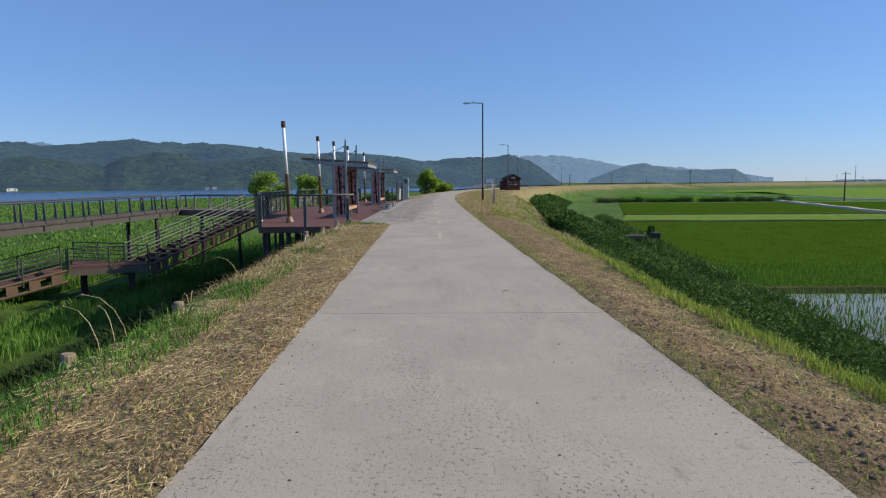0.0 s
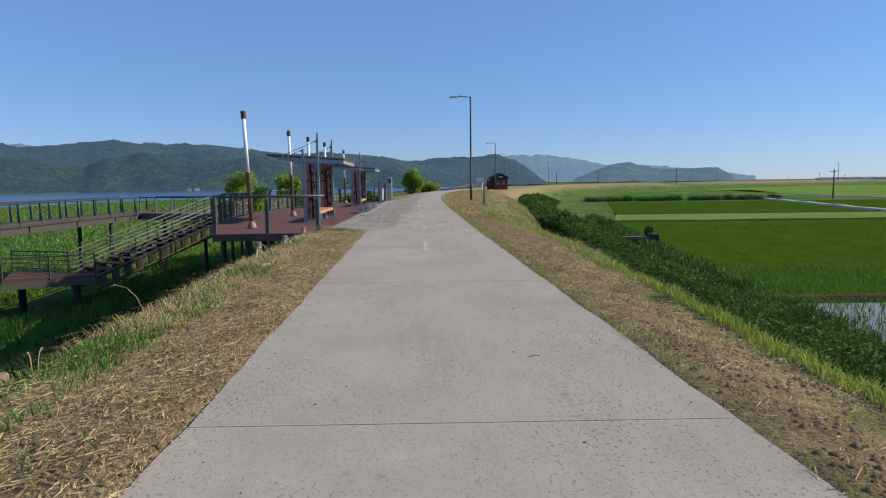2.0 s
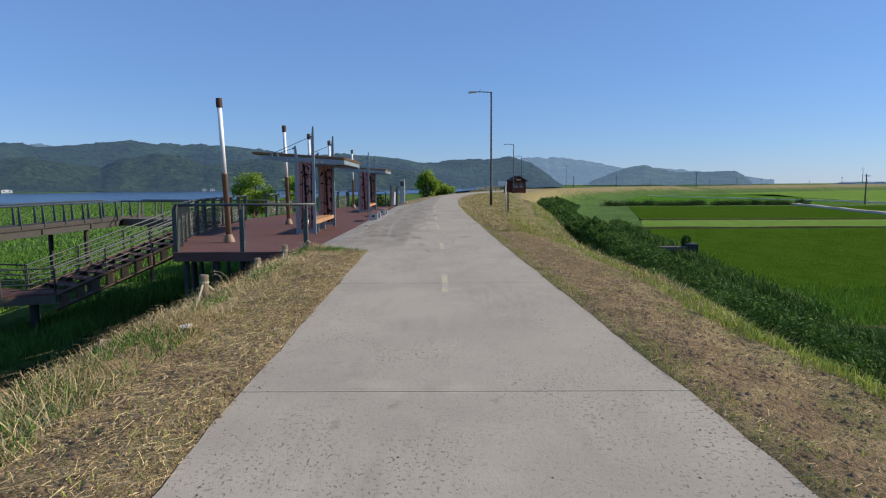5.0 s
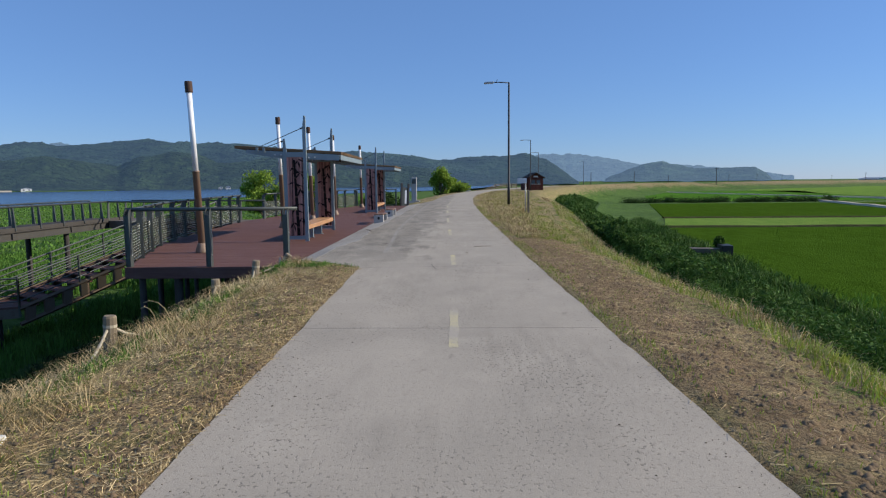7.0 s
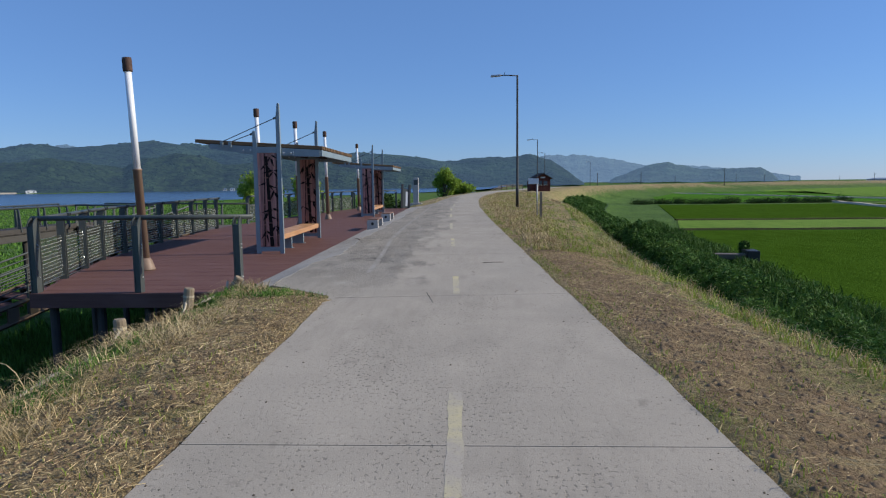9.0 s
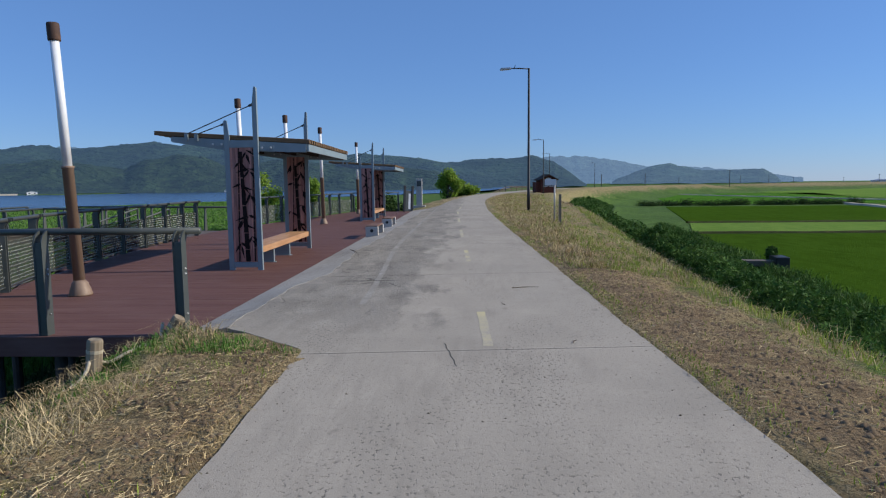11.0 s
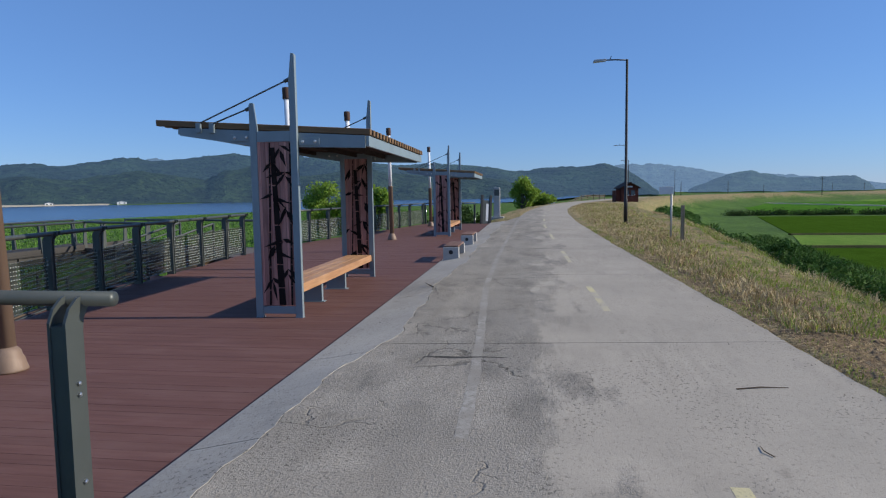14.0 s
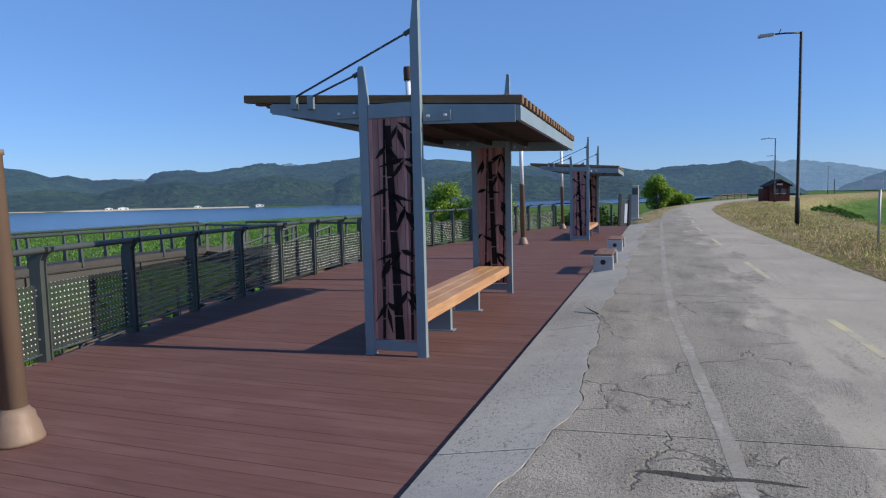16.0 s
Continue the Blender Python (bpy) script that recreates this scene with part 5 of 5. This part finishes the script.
def blades(name, x, y, z, h, w, lean, material, label, category="grass", parent=None, curl=0.35, heading=None):
    """Many tapered, bent blades in one mesh."""
    n = len(x)
    a = RNG.rand(n) * math.tau if heading is None else heading
    f = RNG.rand(n) * math.tau
    dx, dy = np.cos(a) * lean * h, np.sin(a) * lean * h
    wx, wy = np.cos(f) * w / 2, np.sin(f) * w / 2
    v = np.empty((n, 5, 3))
    v[:, 0] = np.stack([x - wx, y - wy, z - 0.02], -1)
    v[:, 1] = np.stack([x + wx, y + wy, z - 0.02], -1)
    mx, my, mz = x + dx * 0.35, y + dy * 0.35, z + h * 0.6
    v[:, 2] = np.stack([mx - wx * 0.8, my - wy * 0.8, mz], -1)
    v[:, 3] = np.stack([mx + wx * 0.8, my + wy * 0.8, mz], -1)
    v[:, 4] = np.stack([x + dx, y + dy, z + h * (1 - curl * lean)], -1)
    b = np.arange(n)[:, None, None] * 5
    faces = (b + np.array([[0, 1, 3], [0, 3, 2], [2, 3, 4]])[None]).reshape(-1, 3)
    ob = mesh_np(name, v.reshape(-1, 3), faces, material, parent)
    if parent is None:
        tagged(ob, label, category, kind="stuff")
    else:
        tagged(ob, label, kind="stuff")
    return ob


def strip_points(n, y0, y1, u0, u1, power=1.0, clump=0.0, seed=0):
    """Points beside the road line, denser towards y0."""
    y = y0 + (y1 - y0) * RNG.rand(n) ** power
    u = u0 + (u1 - u0) * RNG.rand(n)
    x = np.interp(y, RY, RX) + u
    if u0 >= 3:
        x = x + widening(y)
    if clump:
        keep = value_noise(x, y, clump, seed) + 0.6 * RNG.randn(n) > -0.35
        x, y = x[keep], y[keep]
    return x, y


def off_deck(x, y, margin=0.2):
    """True where neither the deck nor the stair and bridge stand."""
    dl = np.interp(y, [23.5, 28, 31, 34, 37.2, 40, 43.5, 57.4], [-6.9, -8.4, -9.0, -9.4, -9.75, -9.9, -9.65, -7.6])
    front = (y > 22.1) & (y < 24.2) & (x > -1.70 - (y - 22.14) * 1.24) & (x < 0)
    on = front | (y > DECK_Y0 - margin) & (y < DECK_Y1 + margin) & (x > dl - margin) & (x < -1.5)
    return ~on


def dist_scale(x, y):
    return np.clip(np.hypot(x, y - 12) / 16, 1.0, 6.0)


def grow(name, pts, h, w, lean, material, label, **kw):
    x, y = pts
    k = off_deck(x, y)
    x, y = x[k], y[k]
    z, u = ground_z(x, y)
    n = len(x)
    s = dist_scale(x, y) ** 0.6
    tall = h[0] + (h[1] - h[0]) * RNG.rand(n) ** 1.3
    return blades(name, x, y, z, tall, (w[0] + (w[1] - w[0]) * RNG.rand(n)) * s, lean[0] + (lean[1] - lean[0]) * RNG.rand(n), material, label, **kw)


# ditch reeds on the field side: tall along the ditch, low towards the fields
def ditch(name, n, y0, y1, v0, v1, power, clump, seed, tall, material, label):
    x, y = strip_points(n, y0, y1, v0, v1, power, clump, seed)
    v = x - np.interp(y, RY, RX) - widening(y)
    keep = x < 13.6 + np.clip(y - 22, 0, 90) * 0.135
    x, y, v = x[keep], y[keep], v[keep]
    z, u = ground_z(x, y)
    s = dist_scale(x, y) ** 0.6
    h = np.interp(v, [6.8, 7.6, 8.2, 9.4, 11, 13, 16], [1.1, 1.5, 1.85, 1.7, 0.95, 0.4, 0.35]) * (tall + 0.55 * RNG.rand(len(x))) * (1 + 0.2 * value_noise(x, y, 0.8, 3) + 0.17 * value_noise(x, y, 2.3, 9))
    blades(name, x, y, z, h, (0.02 + 0.03 * RNG.rand(len(x))) * s, 0.1 + 1.1 * RNG.rand(len(x)) ** 1.4, material, label, "reeds")


def thicket_top(v, x, y):
    """Height of the ditch thicket over its ground: a steep near flank, a lumpy crown, a long fall to the fields."""
    lump = 1 + 0.20 * value_noise(x, y, 0.75, 3) + 0.16 * value_noise(x, y, 1.9, 9) + 0.10 * value_noise(x, y, 4.1, 12)
    return np.interp(v, [6.75, 6.95, 7.4, 8.2, 9.4, 10.6, 12.0, 13.6], [0.0, 0.95, 1.4, 1.6, 1.35, 0.85, 0.4, 0.10]) * lump


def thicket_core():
    """The mass of stems inside the thicket, one lumpy sheet from flank to field, its shade put into a dark colour."""
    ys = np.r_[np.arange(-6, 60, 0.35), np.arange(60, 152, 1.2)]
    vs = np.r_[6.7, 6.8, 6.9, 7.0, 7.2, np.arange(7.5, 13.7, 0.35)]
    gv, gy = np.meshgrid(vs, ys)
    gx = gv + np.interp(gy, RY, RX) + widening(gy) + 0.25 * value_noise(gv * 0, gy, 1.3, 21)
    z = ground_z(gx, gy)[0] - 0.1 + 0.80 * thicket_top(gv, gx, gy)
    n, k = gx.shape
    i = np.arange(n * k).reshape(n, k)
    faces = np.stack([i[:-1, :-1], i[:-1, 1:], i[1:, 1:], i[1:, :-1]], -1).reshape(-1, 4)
    tagged(mesh_np("ditch_thicket", np.stack([gx, gy, z], -1).reshape(-1, 3), faces, DARKLEAF, smooth=True), "tangled growth inside the ditch thicket, coloured dark for its shade", "reeds", kind="stuff")


def thicket_leaves(name, n, y0, y1, v0, v1, power, lo, hi, size, material, label):
    """Single pointed leaves at every angle over the thicket's surface."""
    y = y0 + (y1 - y0) * RNG.rand(n) ** power
    v = v0 + (v1 - v0) * RNG.rand(n) ** 1.25
    x = v + np.interp(y, RY, RX) + widening(y) + 0.25 * value_noise(v * 0, y, 1.3, 21)
    p = np.stack([x, y, ground_z(x, y)[0] + thicket_top(v, x, y) * (lo + (hi - lo) * RNG.rand(n))], -1)
    d = RNG.randn(n, 3) * np.array([1, 1, 0.7]) + np.array([0.0, 0, 0.45])
    d /= np.linalg.norm(d, axis=1)[:, None]
    w = np.cross(d, RNG.randn(n, 3))
    w /= np.linalg.norm(w, axis=1)[:, None]
    k = size * (0.5 + RNG.rand(n, 1)) * (dist_scale(x, y) ** 0.65)[:, None]
    q = np.stack([p - d * k * 0.5, p - w * k * 0.16, p + d * k * 0.6, p + w * k * 0.16], 1)
    tagged(mesh_np(name, q.reshape(-1, 3), np.arange(n * 4).reshape(n, 4), material), label, "reeds", kind="stuff")


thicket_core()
thicket_leaves("thicket_leaves", 250000, -6, 62, 6.8, 12.5, 1.25, 0.72, 1.10, 0.11, HEDGE, "dense green leaves over the ditch thicket below the verge")
thicket_leaves("thicket_leaves", 60000, -6, 62, 6.72, 7.5, 1.25, 0.1, 1.0, 0.10, HEDGE, "green leaves down the shaded flank of the ditch thicket")
thicket_leaves("thicket_leaves", 55000, 60, 150, 6.8, 13.0, 1.1, 0.7, 1.08, 0.13, HEDGE, "dense green leaves over the far ditch thicket")
thicket_leaves("thicket_tips", 16000, -6, 70, 7.4, 11.5, 1.2, 0.92, 1.15, 0.10, HEDGE, "leaf tips standing above the ditch thicket")
ditch("ditch_reeds", 30000, -6, 62, 7.8, 14.0, 1.25, 0.9, 2, 0.55, HEDGE, "tall green reeds standing out of the ditch thicket")
fy = -4 + 100 * RNG.rand(16000) ** 1.2
fx = 13.75 + np.clip(fy - 22, 0, 90) * 0.135 + 0.45 * RNG.randn(16000)
blades("field_edge_grass", fx, fy, np.full(16000, -4.0), 0.25 + 0.5 * RNG.rand(16000) * (1 + 0.5 * value_noise(fx, fy, 1.3, 6)), 0.03 + 0.05 * RNG.rand(16000), 0.2 + 0.7 * RNG.rand(16000), HEDGE, "ragged grass along the rice field's edge")
# lime weeds at the verge's shoulder, drier further along
grow("verge_weeds", strip_points(22000, -3, 17, 3.85, 4.85, 1.0, 2.2, 6), (0.05, 0.22), (0.006, 0.018), (0.2, 0.9), WEED, "lime green weeds along the verge shoulder", category="weeds")
grow("verge_weeds", strip_points(14000, 14, 60, 3.6, 5.0, 1.3, 1.6, 7), (0.05, 0.22), (0.006, 0.016), (0.3, 1.1), WEED, "yellowing weeds along the verge shoulder", category="weeds")
grow("verge_tufts", strip_points(9000, -3, 50, 1.9, 3.5, 1.2, 3.0, 15), (0.015, 0.07), (0.004, 0.010), (0.4, 1.3), WEED, "sparse green tufts in the field side verge", category="grass")
grow("verge_tufts", strip_points(8000, -3, 23, -3.3, -1.75, 1.1, 2.4, 16), (0.015, 0.08), (0.004, 0.010), (0.4, 1.3), WEED, "sparse green tufts in the lake side verge", category="grass")
grow("edge_fringe", strip_points(9000, -3, 50, 1.69, 1.95, 1.2, 2.6, 17), (0.015, 0.07), (0.003, 0.009), (0.4, 1.4), WEED, "short green fringe along the lane's field side edge", category="grass")
grow("edge_fringe", strip_points(5000, -3, 22, -1.95, -1.69, 1.1, 2.6, 18), (0.015, 0.06), (0.003, 0.009), (0.4, 1.4), STRAW, "short dry fringe along the lane's lake side edge", category="grass")
# Slope grass takes the dark leaf colour to imitate shade behind the shoulder.
grow("slope_grass", strip_points(20000, -4, 70, 5.2, 7.0, 1.2, 1.2, 8), (0.05, 0.16), (0.012, 0.03), (0.3, 1.0), DARKLEAF, "grass on the field side slope", category="grass")
grow("dry_grass", strip_points(26000, 12, 75, 3.7, 5.6, 1.2, 1.4, 9), (0.06, 0.30), (0.004, 0.010), (0.6, 1.5), STRAW, "dry straw-coloured grass on the slope shoulder", category="grass")
fx0, fy0 = strip_points(26000, 28, 110, 1.9, 2.6, 1.2)
fx0 = fx0 + widening(fy0) * RNG.rand(len(fx0))
grow("bank_dry_grass", (fx0, fy0), (0.05, 0.22), (0.006, 0.014), (0.4, 1.4), STRAW, "thin dry grass over the widening verge", category="grass")
fx0, fy0 = strip_points(22000, 28, 110, 1.9, 3.6, 1.2, 1.2, 26)
fx0 = fx0 + widening(fy0) * RNG.rand(len(fx0))
grow("bank_green_grass", (fx0, fy0), (0.04, 0.18), (0.006, 0.014), (0.4, 1.3), WEED, "olive green grass over the widening verge", category="grass")
# lake side
grow("lake_weeds", strip_points(9000, 13, 23.4, -4.7, -3.2, 1.0, 2.4, 30), (0.03, 0.13), (0.005, 0.014), (0.3, 1.1), REED, "thin green weeds along the rope barrier", category="weeds")
grow("lake_weeds", strip_points(36000, -3, 14, -4.9, -2.75, 1.0, 2.4, 10), (0.03, 0.15), (0.005, 0.014), (0.3, 1.1), REED, "green weeds on the lake side shoulder", category="weeds")
grow("lake_dry_grass", strip_points(20000, 9, 23.3, -4.5, -2.7, 1.0, 1.8, 11), (0.06, 0.26), (0.003, 0.008), (1.1, 2.2), STRAW, "straggling dry grass along the rope barrier", category="grass")
# Bank grass in the near-black blade colour that imitates shade.
grow("bank_grass", strip_points(110000, -6, 60, -12.5, -5.1, 1.2, 0.0, 12), (0.20, 0.55), (0.02, 0.05), (0.2, 0.9), BANKLEAF, "rank grass on the lake side bank, coloured dark for its shade", category="grass")


def marsh_points(n, x0, x1, y0, y1, power):
    x = x1 + (x0 - x1) * RNG.rand(n) ** power
    y = y0 + (y1 - y0) * RNG.rand(n)
    k = ~((x > -20.2) & (x < -17.2) & (y < 44.5))
    k &= offset(x, y) < -10
    return x[k], y[k]


grow("marsh_reeds", marsh_points(120000, -36, -13.6, -2, 62, 1.0), (0.3, 0.75), (0.02, 0.045), (0.1, 0.6), REED, "bright green reeds covering the marsh below the deck", category="reeds")
grow("marsh_grass", marsh_points(70000, -140, -30, 0, 260, 1.5), (0.15, 0.40), (0.04, 0.08), (0.1, 0.6), REED, "bright green marsh grass towards the lake", category="reeds")
px0 = -3.75 + 2.1 * RNG.rand(9000)
py0 = 22.1 + 1.35 * RNG.rand(9000)
near = (px0 + (py0 - 22.14) * 1.24 < -1.70) & (value_noise(px0, py0, 3.0, 4) + 0.7 * RNG.randn(9000) > -0.2 + 0.5 * (px0 + 3.2))
grow("corner_weeds", (px0[near], py0[near]), (0.02, 0.13), (0.004, 0.010), (0.4, 1.2), REED, "green weeds in the corner between deck and apron", category="weeds")
# straw litter left by mowing
for u0, u1, y0, y1, n, label in ((-3.5, -1.62, -3, 23.3, 75000, "mown straw and stalks strewn on the lake side verge"), (1.66, 4.4, -3, 48, 75000, "mown straw and stalks strewn on the field side verge"), (1.7, 7.5, 45, 90, 12000, "mown straw further along the verge")):
    x, y = strip_points(n, y0, y1, u0, u1, 1.25)
    z, u = ground_z(x, y)
    keep = (np.abs(u) > 1.66) & off_deck(x, y) & ((verge_v(u, y) < 0) | (verge_v(u, y) > 3.2) | (RNG.rand(len(x)) < np.interp(y, [10, 30], [0.45, 0.85])))
    x, y, z = x[keep], y[keep], z[keep]
    s = (np.clip(np.hypot(x, y - 12) / 16, 0.75, 6.0)) ** 0.5
    m = len(x)
    ln = (0.015 + 0.14 * RNG.rand(m) ** 3.5) * s
    a = RNG.rand(m) * math.tau
    v = np.empty((m, 4, 3))
    wd = (0.0008 + 0.0016 * RNG.rand(m)) * s
    lift = 0.006 + 0.028 * RNG.rand(m) ** 2
    cx, cy = np.cos(a) * ln / 2, np.sin(a) * ln / 2
    px, py = -np.sin(a) * wd, np.cos(a) * wd
    tilt = ln * 0.35 * (RNG.rand(m) - 0.4)
    v[:, 0] = np.stack([x - cx - px, y - cy - py, z + lift], -1)
    v[:, 1] = np.stack([x + cx - px, y + cy - py, z + lift + tilt.clip(-0.01)], -1)
    v[:, 2] = np.stack([x + cx + px, y + cy + py, z + lift + tilt.clip(-0.01) + 0.002], -1)
    v[:, 3] = np.stack([x - cx + px, y - cy + py, z + lift + 0.002], -1)
    ob = mesh_np("straw_litter", v.reshape(-1, 3), np.arange(m * 4).reshape(m, 4), STRAW)
    tagged(ob, label, "straw", kind="stuff")

# clods of dug soil on the verges
def clods(name, n, y0, y1, u0, u1, size, material, label, category):
    x, y = strip_points(n, y0, y1, u0, u1, 1.3)
    z, u = ground_z(x, y)
    k = off_deck(x, y) & ((np.abs(u) > 1.66) if category != "pebbles" else (np.abs(u) < 99))
    x, y, z, u = x[k], y[k], z[k], u[k]
    if category == "pebbles":
        z = np.where(np.abs(u) < 1.66, 0.0, z)
    n = len(x)
    base = np.array([(1, 0, 0), (0.3, 0.9, 0), (-0.8, 0.6, 0), (-0.8, -0.6, 0), (0.3, -0.9, 0), (0.1, 0.05, 0.8)])
    s = size[0] + (size[1] - size[0]) * RNG.rand(n) ** 3
    v = base[None] * s[:, None, None] * (0.75 + 0.5 * RNG.rand(n, 6, 3))
    a = RNG.rand(n) * math.tau
    c, q = np.cos(a)[:, None], np.sin(a)[:, None]
    v = np.stack([v[..., 0] * c - v[..., 1] * q, v[..., 0] * q + v[..., 1] * c, v[..., 2]], -1) + np.stack([x, y, z], -1)[:, None]
    f = np.array([[0, 1, 5], [1, 2, 5], [2, 3, 5], [3, 4, 5], [4, 0, 5]])
    faces = (np.arange(n)[:, None, None] * 6 + f[None]).reshape(-1, 3)
    tagged(mesh_np(name, v.reshape(-1, 3), faces, material), label, category, kind="stuff")


CLOD = concrete_mat("brown_soil_clod", (0.23, 0.162, 0.098), (0.14, 0.098, 0.058), (0.29, 0.21, 0.125), 0.7)
GRIT = concrete_mat("dark_grit", (0.13, 0.105, 0.08), (0.08, 0.065, 0.05), (0.17, 0.145, 0.11), 0.7)
clods("soil_clods", 14000, -3, 24, -3.0, -1.66, (0.004, 0.034), CLOD, "crumbly brown soil clods on the lake side verge", "soil")
clods("soil_clods", 26000, -3, 45, 1.80, 3.5, (0.004, 0.034), CLOD, "crumbly brown soil clods on the field side verge", "soil")
clods("pebbles", 1500, -3, 40, 1.40, 1.70, (0.002, 0.009), GRIT, "crumbs of soil spilled over the lane's field side edge", "pebbles")
clods("pebbles", 900, -3, 22, -1.70, -1.40, (0.002, 0.009), GRIT, "crumbs of soil spilled over the lane's lake side edge", "pebbles")
clods("pebbles", 420, -3, 45, -1.6, 1.6, (0.003, 0.013), GRIT, "stray crumbs of soil and grit on the lane", "pebbles")

# rice seedlings standing in the near paddy
x = 15.3 + 60 * RNG.rand(26000) ** 1.6
y = np.round((4 + 36 * RNG.rand(26000)) / 0.32) * 0.32
blades("rice_seedlings", x, y, np.full(len(x), -3.95), 0.22 + 0.2 * RNG.rand(len(x)), np.full(len(x), 0.03), 0.2 + 0.3 * RNG.rand(len(x)), RICE, "rows of rice seedlings standing in shallow water", "rice")


def tree(name, x, y, z, height, width, seed, leaves, leafmat, label, category="tree", trunk_h=0.3, leaf=0.16):
    """A tapered trunk with limbs and a ragged crown of single leaves in clumps."""
    r = np.random.RandomState(seed)
    ob = thing(name, x, y, z, label=label, category=category)
    th = height * trunk_h
    bm = tube([(0, 0, -0.2), (0.05, 0.03, th * 0.5), (0.0, 0.08, th), (0.1, 0.0, height * 0.6)], [width * 0.05, width * 0.04, width * 0.032, 0.03], 9)
    part("trunk", bm, BARK, ob, "", True)
    clumps = []
    for i in range(13):
        a, e = r.rand() * math.tau, r.rand()
        rad = width * 0.5 * (0.25 + 0.65 * r.rand()) * (1 - 0.45 * e)
        tip = Vector((math.cos(a) * rad, math.sin(a) * rad, th + (height - th) * (0.12 + 0.76 * e)))
        clumps.append((tip, width * (0.13 + 0.12 * r.rand())))
        part("limb", tube([(0, 0.04, th * (0.7 + 0.3 * e)), tuple(tip * 0.5 + Vector((0, 0, th * 0.5))), tuple(tip)], [width * 0.022, width * 0.014, 0.012], 6), BARK, ob)
    n = leaves
    which = r.randint(0, len(clumps), n)
    c = np.array([clumps[i][0] for i in which])
    s = np.array([clumps[i][1] for i in which])[:, None]
    d = r.randn(n, 3)
    d /= np.linalg.norm(d, axis=1)[:, None]
    p = c + d * s * (0.35 + 0.75 * r.rand(n, 1)) * np.array([1, 1, 0.85])
    u = r.randn(n, 3)
    u /= np.linalg.norm(u, axis=1)[:, None]
    w = np.cross(u, r.randn(n, 3))
    w /= np.linalg.norm(w, axis=1)[:, None]
    k = leaf * (0.6 + 0.8 * r.rand(n, 1))
    v = np.stack([p - u * k, p - w * k * 0.4, p + u * k, p + w * k * 0.4], 1)
    crown = mesh_np("crown", v.reshape(-1, 3), np.arange(n * 4).reshape(n, 4), leafmat, ob)
    tagged(crown, "ragged crown of small leaves")
    return ob


tree("tree", -3.3, 110, -1.4, 5.0, 5.0, 1, 6500, TREELEAF, "bright green young tree at the lane's bend", leaf=0.2, trunk_h=0.12)
tree("tree", -0.6, 114, -1.2, 3.3, 4.4, 2, 3200, TREELEAF, "low bright green tree beside the lane's bend", leaf=0.2, trunk_h=0.12)
tree("tree", -20.5, 96, -4.3, 7.2, 6.0, 3, 6200, TREELEAF, "rounded green willow standing in the marsh", leaf=0.22, trunk_h=0.2)
tree("tree", -27.5, 98, -4.3, 7.4, 6.6, 4, 6200, TREELEAF, "rounded green willow standing in the marsh", leaf=0.22, trunk_h=0.2)
tree("shrub", -5.6, 58.6, -1.2, 2.1, 2.6, 5, 2600, DARKLEAF, "dark green shrub behind the deck's end", "shrub", 0.15, 0.09)
tree("shrub", -7.0, 60.5, -1.8, 2.4, 2.6, 6, 2400, DARKLEAF, "dark green shrub behind the deck's end", "shrub", 0.15, 0.09)
tree("shrub", 18.8, 56.6, -3.6, 1.1, 0.9, 7, 1200, HEDGE, "green tuft growing over the sluice", "shrub", 0.2, 0.10)
for i, (x, y) in enumerate((41 + k * 4.4, 165 + (k % 3) * 0.7) for k in range(12)):
    tree("shrub", x, y, -4.2, 0.55 + 0.15 * (i % 3), 6.5, 20 + i, 1500, DARKLEAF, "dark hedge shrub on the bund between fields", "shrub", 0.12, 0.18)
tree("shrub", 0.6, 136, -0.4, 1.6, 3.0, 31, 1300, DARKLEAF, "dark shrub at the lane's far bend", "shrub", 0.15, 0.14)

# seed heads arching over the lake side shoulder
for i, (x, y, h, a) in enumerate(((-3.5, 6.2, 0.75, 2.6), (-3.55, 6.6, 0.62, 2.2), (-3.6, 7.0, 0.8, 2.9), (-3.7, 11.6, 0.7, 2.7), (-3.6, 8.9, 0.4, 2.0), (-3.62, 9.0, 0.42, 1.7), (-3.8, 18.6, 0.4, 2.4), (-3.9, 19.2, 0.45, 2.9))):
    g = ground_at(x, y)
    ob = thing("seed_stalk", x, y, g, label="pale arching grass stalk with a seed head", category="grass stalk", group="seed stalks")
    pts = [(math.cos(a) * h * 0.75 * t ** 1.8, math.sin(a) * h * 0.4 * t ** 1.8, h * (t * 1.25 - 0.45 * t * t * t)) for t in (0, 0.25, 0.5, 0.75, 1.0)]
    part("stalk", tube(pts, 0.005, 5), STRAW, ob)
    e = Vector(pts[-1])
    part("seed_head", tube([e, e + Vector((math.cos(a) * 0.09, 0, -0.03))], [0.014, 0.005], 6), STRAW, ob)

# twigs on the lane
for x, y, rz, n in ((0.75, 25.9, 12, 0.42), (0.35, 24.6, 105, 0.16), (0.95, 22.6, 70, 0.12), (-2.92, 31.5, 115, 0.6), (1.2, 7.9, 25, 0.10)):
    ob = thing("twig", x, y, 0.006, rz, label="thin dry twig lying on the concrete", category="twig", group="twigs")
    part("stem", tube([(-n / 2, 0, 0), (0, 0.015, 0.004), (n / 2, -0.01, 0)], [0.003 + 0.014 * n * n, 0.003 + 0.014 * n * n, 0.002], 6), BARK, ob)
